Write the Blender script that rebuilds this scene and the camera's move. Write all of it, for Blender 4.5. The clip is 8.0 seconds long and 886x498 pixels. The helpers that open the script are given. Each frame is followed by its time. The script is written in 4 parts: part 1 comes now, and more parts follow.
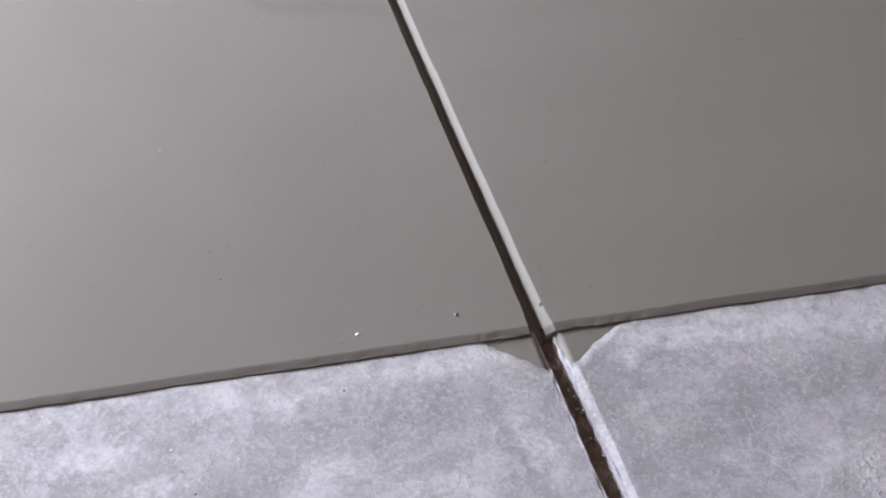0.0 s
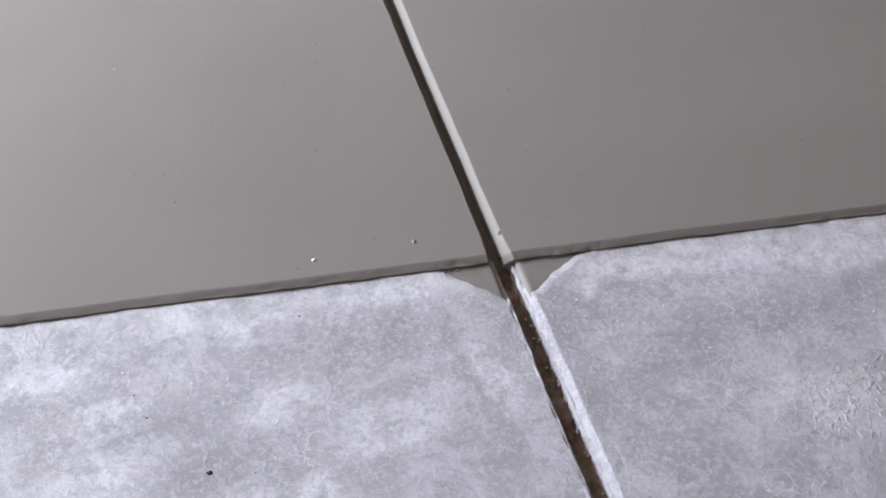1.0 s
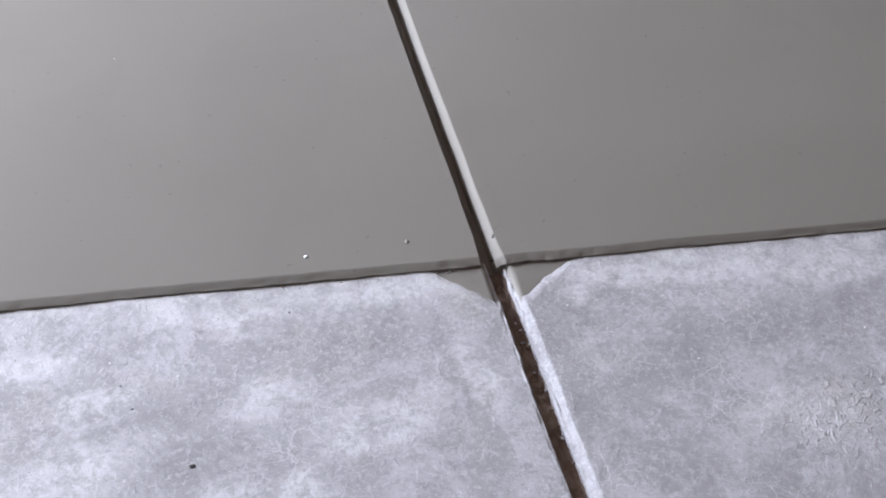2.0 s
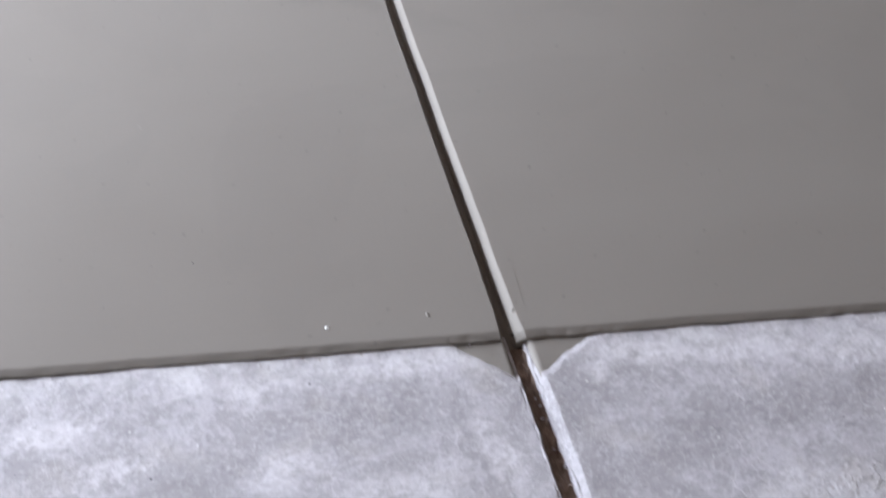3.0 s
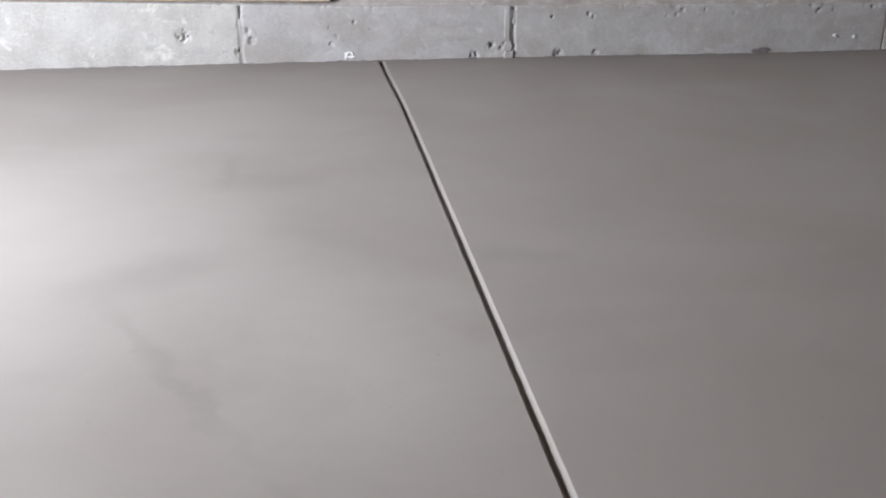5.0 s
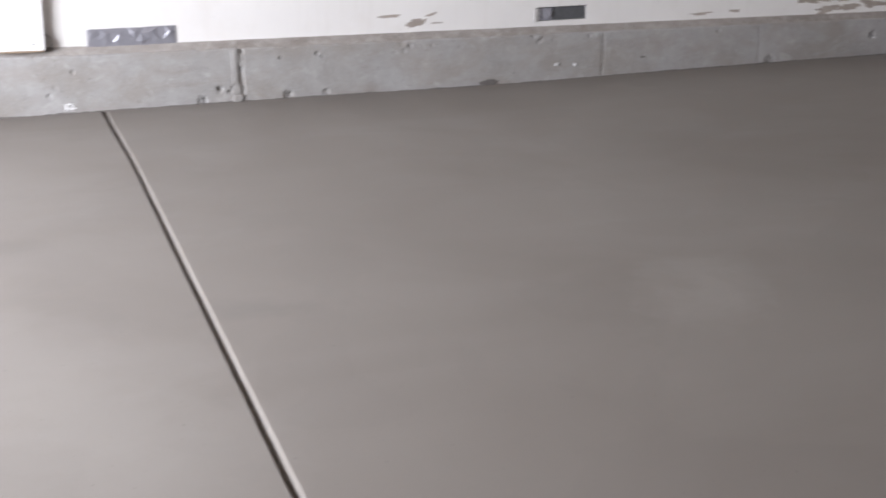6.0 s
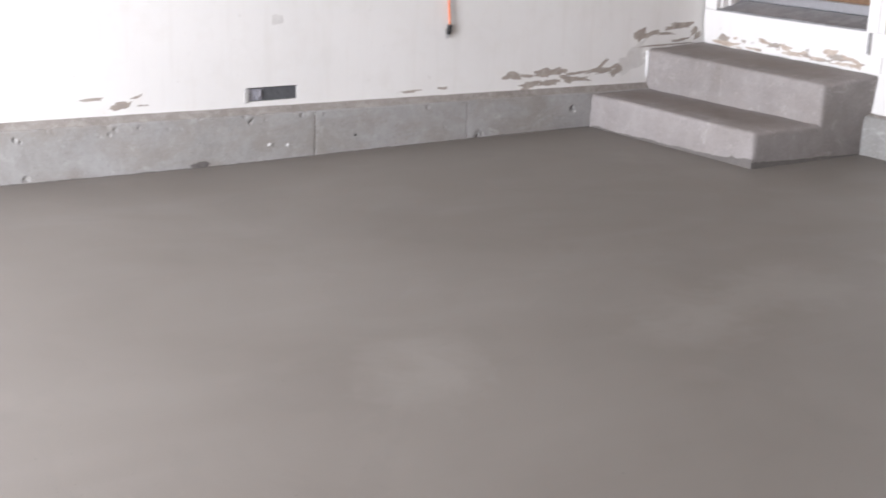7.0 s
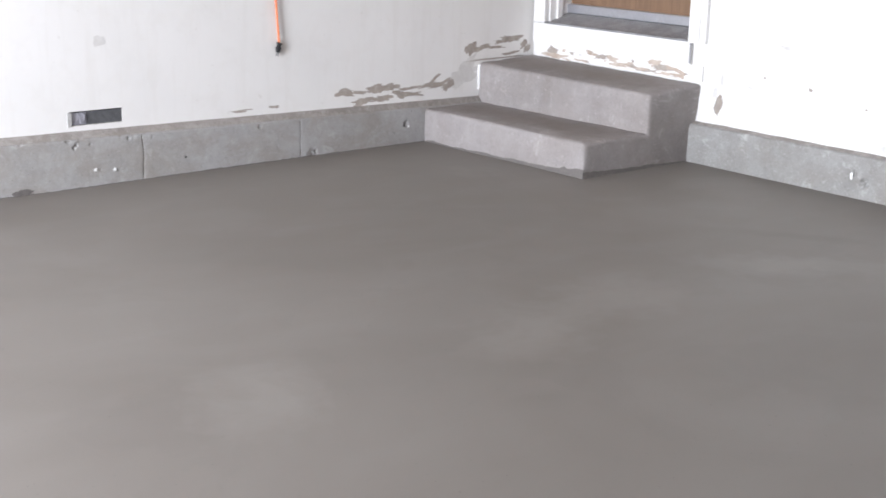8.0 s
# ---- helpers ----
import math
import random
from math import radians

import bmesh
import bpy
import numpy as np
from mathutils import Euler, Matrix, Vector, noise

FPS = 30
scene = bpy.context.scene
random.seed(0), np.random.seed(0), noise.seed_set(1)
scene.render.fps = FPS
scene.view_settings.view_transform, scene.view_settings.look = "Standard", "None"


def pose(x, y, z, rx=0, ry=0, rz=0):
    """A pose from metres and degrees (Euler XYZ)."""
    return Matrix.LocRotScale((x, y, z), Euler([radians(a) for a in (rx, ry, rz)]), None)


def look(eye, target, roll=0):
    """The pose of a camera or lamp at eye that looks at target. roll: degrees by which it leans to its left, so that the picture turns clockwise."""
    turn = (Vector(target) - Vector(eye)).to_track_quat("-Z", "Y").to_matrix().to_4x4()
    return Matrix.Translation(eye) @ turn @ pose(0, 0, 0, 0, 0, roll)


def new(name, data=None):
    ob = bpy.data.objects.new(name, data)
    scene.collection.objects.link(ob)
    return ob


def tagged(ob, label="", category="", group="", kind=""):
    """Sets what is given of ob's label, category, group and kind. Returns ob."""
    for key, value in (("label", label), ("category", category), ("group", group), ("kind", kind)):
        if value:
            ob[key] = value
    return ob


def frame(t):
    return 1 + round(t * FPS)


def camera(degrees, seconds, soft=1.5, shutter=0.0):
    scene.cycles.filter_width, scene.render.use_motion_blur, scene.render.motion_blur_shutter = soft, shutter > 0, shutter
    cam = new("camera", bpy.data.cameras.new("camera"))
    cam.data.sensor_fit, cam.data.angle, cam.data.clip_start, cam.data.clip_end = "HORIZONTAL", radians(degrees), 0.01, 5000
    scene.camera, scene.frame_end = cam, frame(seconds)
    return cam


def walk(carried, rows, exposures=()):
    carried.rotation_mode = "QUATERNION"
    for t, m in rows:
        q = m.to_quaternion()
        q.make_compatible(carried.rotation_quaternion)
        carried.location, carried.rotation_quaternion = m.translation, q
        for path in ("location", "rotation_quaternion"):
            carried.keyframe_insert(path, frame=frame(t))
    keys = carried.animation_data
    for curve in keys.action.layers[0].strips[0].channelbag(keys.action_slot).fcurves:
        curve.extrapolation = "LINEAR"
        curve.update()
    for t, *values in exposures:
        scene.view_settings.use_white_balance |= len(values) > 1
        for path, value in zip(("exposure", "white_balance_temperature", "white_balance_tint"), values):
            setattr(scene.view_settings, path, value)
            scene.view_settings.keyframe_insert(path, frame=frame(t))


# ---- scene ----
cam = camera(38.5, 8.0, 1.7, 0.3)
PATH = [
    (0, (-0.374, -0.257, 1.265), (-0.055, 1.137, -0.133), -3.3),
    (0.5, (-0.375, -0.252, 1.25), (-0.025, 1.088, -0.192), -1.2),
    (1, (-0.368, -0.252, 1.243), (-0.013, 1.056, -0.228), -0.6),
    (1.5, (-0.351, -0.258, 1.237), (-0.01, 1.051, -0.237), 0.4),
    (2.8, (-0.355, -0.241, 1.259), (0.001, 1.071, -0.208), 1.9),
    (3, (-0.366, -0.242, 1.261), (-0.017, 1.137, -0.145), 1.6),
    (3.2, (-0.385, -0.244, 1.264), (-0.056, 1.202, -0.078), 0.4),
    (3.5, (-0.416, -0.245, 1.266), (-0.109, 1.325, 0.066), -0.1),
    (4, (-0.474, -0.239, 1.273), (-0.227, 1.513, 0.341), -0.7),
    (4.2, (-0.494, -0.223, 1.278), (-0.28, 1.571, 0.419), 0.3),
    (5.3, (-0.532, -0.133, 1.318), (-0.217, 1.715, 0.621), 0.4),
    (5.5, (-0.531, -0.116, 1.321), (-0.151, 1.726, 0.641), 0.2),
    (6, (-0.497, -0.065, 1.327), (0.152, 1.701, 0.651), 0.4),
    (6.5, (-0.468, -0.02, 1.334), (0.405, 1.673, 0.724), 1.1),
    (7, (-0.433, 0.007, 1.339), (0.615, 1.615, 0.779), 1.6),
    (7.5, (-0.395, 0.015, 1.344), (0.784, 1.54, 0.81), 2.1),
    (8, (-0.367, 0.014, 1.346), (0.877, 1.486, 0.813), 1.3),
]
EXPOSURES = [(0.0, 0.15, 6400, 18.3), (1.0, 0.28, 6290, 17.1), (1.5, 0.33, 6200, 16.3), (3.0, 0.32, 6250, 16.3), (3.5, 0.42, 6330, 16.7), (4.2, 0.2, 6390, 16.9), (5.3, -0.15, 6580, 18.4), (5.9, 0.04, 6670, 19.3), (6.5, 0.45, 6770, 20.2), (7.0, 0.65, 6720, 19.3), (8.0, 0.79, 6520, 17.2)]
walk(cam, [(t, look(eye, target, roll)) for t, eye, target, roll in PATH], EXPOSURES)

# ---- world, sun, large lights ----
world = bpy.data.worlds.new("sky")
scene.world = world
world.use_nodes = True
wn = world.node_tree
sky = wn.nodes.new("ShaderNodeTexSky")
sky.sky_type = "NISHITA"
sky.sun_disc = False
sky.sun_elevation = radians(48)
sky.sun_rotation = radians(60)
wn.links.new(sky.outputs[0], wn.nodes["Background"].inputs[0])
wn.nodes["Background"].inputs[1].default_value = 0.12

sun = new("sun", bpy.data.lights.new("sun", "SUN"))
sun.data.energy = 1.2
sun.data.angle = radians(10)
sun.data.color = (1.0, 0.96, 0.9)
sun.matrix_world = look((6, 3.5, 9), (0, 0, 0))


def area_lamp(name, eye, target, sx, sy, watts, colour):
    lamp = new(name, bpy.data.lights.new(name, "AREA"))
    lamp.data.shape, lamp.data.size, lamp.data.size_y = "RECTANGLE", sx, sy
    lamp.data.energy, lamp.data.color = watts, colour
    lamp.matrix_world = look(eye, target)
    return lamp


# daylight that comes in through the wide garage door opening
area_lamp("daylight_opening", (-3.33, 2.98, 1.32), (2.0, 2.9, 1.1), 2.7, 1.9, 500, (0.86, 0.945, 1.0))

# ---- materials ----


def nodes_of(name):
    m = bpy.data.materials.new(name)
    m.use_nodes = True
    return m, m.node_tree.nodes, m.node_tree.links, m.node_tree.nodes["Principled BSDF"]


def noise_node(n, l, vec, scale, detail=4.0, rough=0.55, distort=0.0):
    t = n.new("ShaderNodeTexNoise")
    t.inputs["Scale"].default_value, t.inputs["Detail"].default_value = scale, detail
    t.inputs["Roughness"].default_value, t.inputs["Distortion"].default_value = rough, distort
    l.new(vec, t.inputs["Vector"])
    return t.outputs["Fac"]


def ramp(n, l, fac, lo, hi, a=0.0, b=1.0):
    r = n.new("ShaderNodeMapRange")
    r.inputs["From Min"].default_value, r.inputs["From Max"].default_value = lo, hi
    r.inputs["To Min"].default_value, r.inputs["To Max"].default_value = a, b
    l.new(fac, r.inputs["Value"])
    return r.outputs[0]


def mix(n, l, fac, a, b, mode="MIX"):
    m = n.new("ShaderNodeMix")
    m.data_type, m.blend_type = "RGBA", mode
    if isinstance(fac, float):
        m.inputs[0].default_value = fac
    else:
        l.new(fac, m.inputs[0])
    for slot, v in ((6, a), (7, b)):
        if isinstance(v, tuple):
            m.inputs[slot].default_value = (*v, 1.0)
        else:
            l.new(v, m.inputs[slot])
    return m.outputs[2]


def bump(n, l, b, heights, strength=0.4):
    """heights: (socket, metres) pairs added up into one bump."""
    last = None
    for sock, dist in heights:
        k = n.new("ShaderNodeBump")
        k.inputs["Strength"].default_value, k.inputs["Distance"].default_value = strength, dist
        l.new(sock, k.inputs["Height"])
        if last is not None:
            l.new(last, k.inputs["Normal"])
        last = k.outputs[0]
    l.new(last, b.inputs["Normal"])


def coords(n):
    return n.new("ShaderNodeTexCoord").outputs["Object"]


def stretched(n, l, vec, sx, sy, sz, turn=0.0):
    m = n.new("ShaderNodeMapping")
    m.inputs["Scale"].default_value = (sx, sy, sz)
    m.inputs["Rotation"].default_value = (0, 0, turn)
    l.new(vec, m.inputs["Vector"])
    return m.outputs[0]


def plain(name, colour, rough=0.5, metal=0.0, vary=0.12, scale=40.0, relief=0.0004):
    m, n, l, b = nodes_of(name)
    v = coords(n)
    f = ramp(n, l, noise_node(n, l, v, scale), 0.3, 0.7)
    g = ramp(n, l, noise_node(n, l, v, scale * 0.12), 0.35, 0.65)
    dark = tuple(c * (1 - vary) for c in colour)
    light = tuple(min(1, c * (1 + vary)) for c in colour)
    c = mix(n, l, f, dark, light)
    c = mix(n, l, ramp(n, l, g, 0, 1, 0.0, 0.5), c, dark)
    l.new(c, b.inputs["Base Color"])
    l.new(ramp(n, l, f, 0, 1, rough * 0.9, min(1, rough * 1.1)), b.inputs["Roughness"])
    b.inputs["Metallic"].default_value = metal
    bump(n, l, b, [(f, relief)])
    return m


def spot(n, l, vec, cx, cy, w, h, turn=0.0, soft=0.5):
    """A soft uneven patch of the ground plane round (cx, cy), 1 inside and 0 outside."""
    m = n.new("ShaderNodeMapping")
    m.vector_type = "TEXTURE"
    m.inputs["Location"].default_value = (cx, cy, 0)
    m.inputs["Rotation"].default_value = (0, 0, turn)
    m.inputs["Scale"].default_value = (w, h, 1000)
    l.new(vec, m.inputs["Vector"])
    d = n.new("ShaderNodeVectorMath")
    d.operation = "LENGTH"
    l.new(m.outputs[0], d.inputs[0])
    return ramp(n, l, d.outputs["Value"], 1 - soft, 1 + soft, 1.0, 0.0)


def wobbled(n, l, v, scale, amount):
    t = n.new("ShaderNodeTexNoise")
    t.inputs["Scale"].default_value, t.inputs["Detail"].default_value = scale, 5
    l.new(v, t.inputs["Vector"])
    c = n.new("ShaderNodeVectorMath")
    c.operation = "SUBTRACT"
    c.inputs[1].default_value = (0.5, 0.5, 0.5)
    l.new(t.outputs["Color"], c.inputs[0])
    k = n.new("ShaderNodeVectorMath")
    k.operation = "SCALE"
    k.inputs["Scale"].default_value = amount
    l.new(c.outputs[0], k.inputs[0])
    a = n.new("ShaderNodeVectorMath")
    a.operation = "ADD"
    l.new(v, a.inputs[0])
    l.new(k.outputs[0], a.inputs[1])
    return a.outputs[0]


def fresh_concrete():
    m, n, l, b = nodes_of("fresh_concrete")
    v = coords(n)
    wv = wobbled(n, l, wobbled(n, l, v, 3.0, 0.22), 12.0, 0.22)
    av = wobbled(n, l, wobbled(n, l, v, 7.0, 0.13), 24.0, 0.05)
    broad = ramp(n, l, noise_node(n, l, v, 0.9, 3, 0.5, 0.6), 0.35, 0.68)
    sweep = ramp(n, l, noise_node(n, l, stretched(n, l, v, 0.9, 1.7, 1, 0.5), 1.5, 4, 0.5, 0.8), 0.45, 0.68)
    edge = ramp(n, l, noise_node(n, l, v, 1.7, 5, 0.55, 1.2), 0.52, 0.56)
    fine = ramp(n, l, noise_node(n, l, v, 260, 3, 0.6), 0.3, 0.7)
    specks = ramp(n, l, noise_node(n, l, v, 75, 2, 0.4), 0.72, 0.77)
    c = mix(n, l, broad, (0.203, 0.184, 0.167), (0.233, 0.215, 0.198))
    c = mix(n, l, ramp(n, l, sweep, 0, 1, 0, 0.08), c, (0.245, 0.231, 0.222))
    c = mix(n, l, ramp(n, l, edge, 0, 1, 0, 0.09), c, (0.165, 0.153, 0.145))
    # drier pale patches and darker damp arcs left by the trowel
    for cx, cy, w, h, turn in DRY_SPOTS:
        c = mix(n, l, ramp(n, l, spot(n, l, wv, cx, cy, w, h, turn, 0.7), 0, 1, 0, 0.38), c, (0.325, 0.31, 0.29))
    for cx, cy, w, h, turn in DAMP_ARCS:
        c = mix(n, l, ramp(n, l, spot(n, l, av, cx, cy, w, h, turn, 0.6), 0, 1, 0, 0.25), c, (0.135, 0.125, 0.118))
    c = mix(n, l, ramp(n, l, fine, 0, 1, 0, 0.10), c, (0.15, 0.14, 0.13))
    c = mix(n, l, ramp(n, l, specks, 0, 1, 0, 0.35), c, (0.11, 0.10, 0.095))
    l.new(c, b.inputs["Base Color"])
    r = mix(n, l, sweep, (0.58, 0.58, 0.58), (0.53, 0.53, 0.53))
    r = mix(n, l, ramp(n, l, edge, 0, 1, 0, 0.5), r, (0.57, 0.57, 0.57))
    l.new(r, b.inputs["Roughness"])
    b.inputs["Specular IOR Level"].default_value = 0.33
    trowel = noise_node(n, l, stretched(n, l, v, 3, 40, 1, 0.35), 2.0, 3, 0.5, 0.4)
    bump(n, l, b, [(trowel, 0.0004), (sweep, 0.0004), (fine, 0.0002)], 0.3)
    return m


def old_concrete(name, base, light, dark, white=0.5, crack=0.3, rough=0.75, scale=1.0, grime=0.25, pit=0.71, relief=1.0, mottle=0.15):
    m, n, l, b = nodes_of(name)
    v = coords(n)
    broad = ramp(n, l, noise_node(n, l, v, 3.0 * scale, 6, 0.6, 0.5), 0.36, 0.62)
    cloud = ramp(n, l, noise_node(n, l, v, 16 * scale, 7, 0.68, 0.4), 0.46, 0.62)
    wash = ramp(n, l, noise_node(n, l, v, 38 * scale, 6, 0.7, 0.6), 0.52, 0.70)
    fine = ramp(n, l, noise_node(n, l, v, 240 * scale, 4, 0.7), 0.3, 0.7)
    grain = ramp(n, l, noise_node(n, l, v, 700 * scale, 2, 0.6), 0.35, 0.65)
    pits = ramp(n, l, noise_node(n, l, v, 115 * scale, 2, 0.5), pit, pit + 0.05)
    wob = n.new("ShaderNodeVectorMath")
    wob.operation = "ADD"
    wn_ = n.new("ShaderNodeTexNoise")
    wn_.inputs["Scale"].default_value = 22 * scale
    l.new(v, wn_.inputs["Vector"])
    sc = n.new("ShaderNodeVectorMath")
    sc.operation = "SCALE"
    sc.inputs["Scale"].default_value = 0.05 / scale
    l.new(wn_.outputs["Color"], sc.inputs[0])
    l.new(v, wob.inputs[0])
    l.new(sc.outputs[0], wob.inputs[1])
    vor = n.new("ShaderNodeTexVoronoi")
    vor.feature = "DISTANCE_TO_EDGE"
    vor.inputs["Scale"].default_value = 44 * scale
    l.new(wob.outputs[0], vor.inputs["Vector"])
    lines = ramp(n, l, vor.outputs["Distance"], 0.0, 0.026, 1.0, 0.0)
    where = ramp(n, l, noise_node(n, l, v, 7 * scale, 3, 0.5), 0.44, 0.58)
    both = n.new("ShaderNodeMath")
    both.operation = "MULTIPLY"
    l.new(lines, both.inputs[0])
    l.new(where, both.inputs[1])
    c = mix(n, l, broad, dark, base)
    c = mix(n, l, ramp(n, l, cloud, 0, 1, 0, 0.75), c, light)
    c = mix(n, l, ramp(n, l, wash, 0, 1, 0, white), c, tuple(min(0.8, x * 1.25) for x in light))
    speck = ramp(n, l, noise_node(n, l, stretched(n, l, v, 1, 1.6, 1, 0.3), 85 * scale, 5, 0.75, 0.3), 0.54, 0.70)
    c = mix(n, l, ramp(n, l, speck, 0, 1, 0, white * mottle * 1.3), c, tuple(min(0.8, x * 1.2) for x in light))
    shade = ramp(n, l, noise_node(n, l, v, 55 * scale, 5, 0.7, 0.2), 0.51, 0.64)
    c = mix(n, l, ramp(n, l, shade, 0, 1, 0, mottle), c, dark)
    c = mix(n, l, ramp(n, l, both.outputs[0], 0, 1, 0, crack), c, tuple(min(0.8, x * 1.2) for x in light))
    c = mix(n, l, ramp(n, l, fine, 0, 1, 0, grime), c, tuple(x * 0.7 for x in dark))
    c = mix(n, l, ramp(n, l, pits, 0, 1, 0, 0.55), c, tuple(x * 0.35 for x in dark))
    l.new(c, b.inputs["Base Color"])
    l.new(ramp(n, l, cloud, 0, 1, rough, rough * 0.85), b.inputs["Roughness"])
    bump(n, l, b, [(cloud, 0.0008 * relief), (fine, 0.00035 * relief), (grain, 0.00012 * relief), (ramp(n, l, pits, 0, 1, 1, 0), 0.0015 * relief)], 0.5)
    return m


def weathered_concrete(pale, dark_spots, band):
    """Old slab: chalky blotches with torn edges, hair crazing, specks and pits."""
    m, n, l, b = nodes_of("weathered_old_concrete")
    v = coords(n)
    low, base, light, chalk = (0.265, 0.252, 0.268), (0.40, 0.384, 0.414), (0.53, 0.512, 0.558), (0.68, 0.662, 0.705)
    broad = ramp(n, l, noise_node(n, l, v, 4.5, 7, 0.62, 0.4), 0.36, 0.62)
    c = mix(n, l, broad, tuple((x + y) / 2 for x, y in zip(low, base)), base)
    torn = ramp(n, l, noise_node(n, l, v, 13, 10, 0.72, 0.5), 0.47, 0.57)
    c = mix(n, l, ramp(n, l, torn, 0, 1, 0, 0.70), c, light)
    flake = ramp(n, l, noise_node(n, l, v, 33, 9, 0.74, 0.3), 0.52, 0.57)
    c = mix(n, l, ramp(n, l, flake, 0, 1, 0, 0.60), c, light)
    sv = wobbled(n, l, wobbled(n, l, v, 20.0, 0.05), 75.0, 0.016)
    for cx, cy, w, h, turn in dark_spots:
        c = mix(n, l, ramp(n, l, spot(n, l, sv, cx, cy, w, h, turn, 0.6), 0, 1, 0, 0.5), c, low)
    patchy = ramp(n, l, noise_node(n, l, v, 60, 7, 0.7), 0.40, 0.56, 0.15, 0.75)
    for cx, cy, w, h, turn in pale:
        k = n.new("ShaderNodeMath")
        k.operation = "MULTIPLY"
        l.new(spot(n, l, sv, cx, cy, w, h, turn, 0.35), k.inputs[0])
        l.new(patchy, k.inputs[1])
        c = mix(n, l, k.outputs[0], c, chalk)
    dot = n.new("ShaderNodeVectorMath")
    dot.operation = "DOT_PRODUCT"
    dot.inputs[1].default_value = (0.1095, 1.0, 0)
    l.new(sv, dot.inputs[0])
    near = ramp(n, l, dot.outputs["Value"], band - 0.05, band, 0.0, 1.0)
    smear = n.new("ShaderNodeMath")
    smear.operation = "MULTIPLY"
    l.new(near, smear.inputs[0])
    l.new(ramp(n, l, noise_node(n, l, v, 24, 8, 0.7), 0.44, 0.58), smear.inputs[1])
    c = mix(n, l, ramp(n, l, smear.outputs[0], 0, 1, 0, 0.75), c, (0.68, 0.675, 0.70))
    mottle = ramp(n, l, noise_node(n, l, v, 120, 6, 0.75, 0.2), 0.52, 0.60)
    c = mix(n, l, ramp(n, l, mottle, 0, 1, 0, 0.36), c, chalk)
    shade = ramp(n, l, noise_node(n, l, stretched(n, l, v, 1, 1, 1, 0.7), 85, 7, 0.75, 0.3), 0.52, 0.60)
    c = mix(n, l, ramp(n, l, shade, 0, 1, 0, 0.34), c, low)
    # hair crazing at two sizes, only in places
    wv = wobbled(n, l, v, 26.0, 0.035)
    for scale, width, much, patch in ((34, 0.024, 0.9, 6.0), (72, 0.036, 0.55, 9.0)):
        vor = n.new("ShaderNodeTexVoronoi")
        vor.feature = "DISTANCE_TO_EDGE"
        vor.inputs["Scale"].default_value = scale
        l.new(wv, vor.inputs["Vector"])
        k = n.new("ShaderNodeMath")
        k.operation = "MULTIPLY"
        l.new(ramp(n, l, vor.outputs["Distance"], 0.0, width, 1.0, 0.0), k.inputs[0])
        l.new(ramp(n, l, noise_node(n, l, v, patch, 5, 0.6), 0.49, 0.60), k.inputs[1])
        c = mix(n, l, ramp(n, l, k.outputs[0], 0, 1, 0, much), c, chalk)
    # rough scabs of cement left standing
    lump = ramp(n, l, noise_node(n, l, v, 88, 4, 0.6, 0.3), 0.50, 0.60)
    scab = n.new("ShaderNodeMath")
    scab.operation = "MULTIPLY"
    l.new(lump, scab.inputs[0])
    l.new(spot(n, l, sv, 0.37, 0.49, 0.085, 0.04, 0.2, 0.6), scab.inputs[1])
    c = mix(n, l, ramp(n, l, scab.outputs[0], 0, 1, 0, 0.45), c, (0.64, 0.62, 0.635))
    stain = ramp(n, l, noise_node(n, l, v, 9, 6, 0.6, 0.3), 0.55, 0.66)
    c = mix(n, l, ramp(n, l, stain, 0, 1, 0, 0.22), c, (0.42, 0.385, 0.345))
    speck = ramp(n, l, noise_node(n, l, v, 260, 3, 0.6), 0.645, 0.70)
    c = mix(n, l, ramp(n, l, speck, 0, 1, 0, 0.6), c, (0.74, 0.735, 0.75))
    pits = ramp(n, l, noise_node(n, l, v, 150, 2, 0.5), 0.73, 0.77)
    c = mix(n, l, ramp(n, l, pits, 0, 1, 0, 0.6), c, (0.09, 0.08, 0.075))
    grain = ramp(n, l, noise_node(n, l, v, 520, 3, 0.6), 0.32, 0.68)
    c = mix(n, l, ramp(n, l, grain, 0, 1, 0, 0.16), c, low)
    l.new(c, b.inputs["Base Color"])
    l.new(ramp(n, l, torn, 0, 1, 0.78, 0.66), b.inputs["Roughness"])
    bump(n, l, b, [(torn, 0.0006), (flake, 0.0005), (mottle, 0.0004), (grain, 0.00022), (scab.outputs[0], 0.003), (ramp(n, l, pits, 0, 1, 1, 0), 0.0014)], 0.55)
    return m


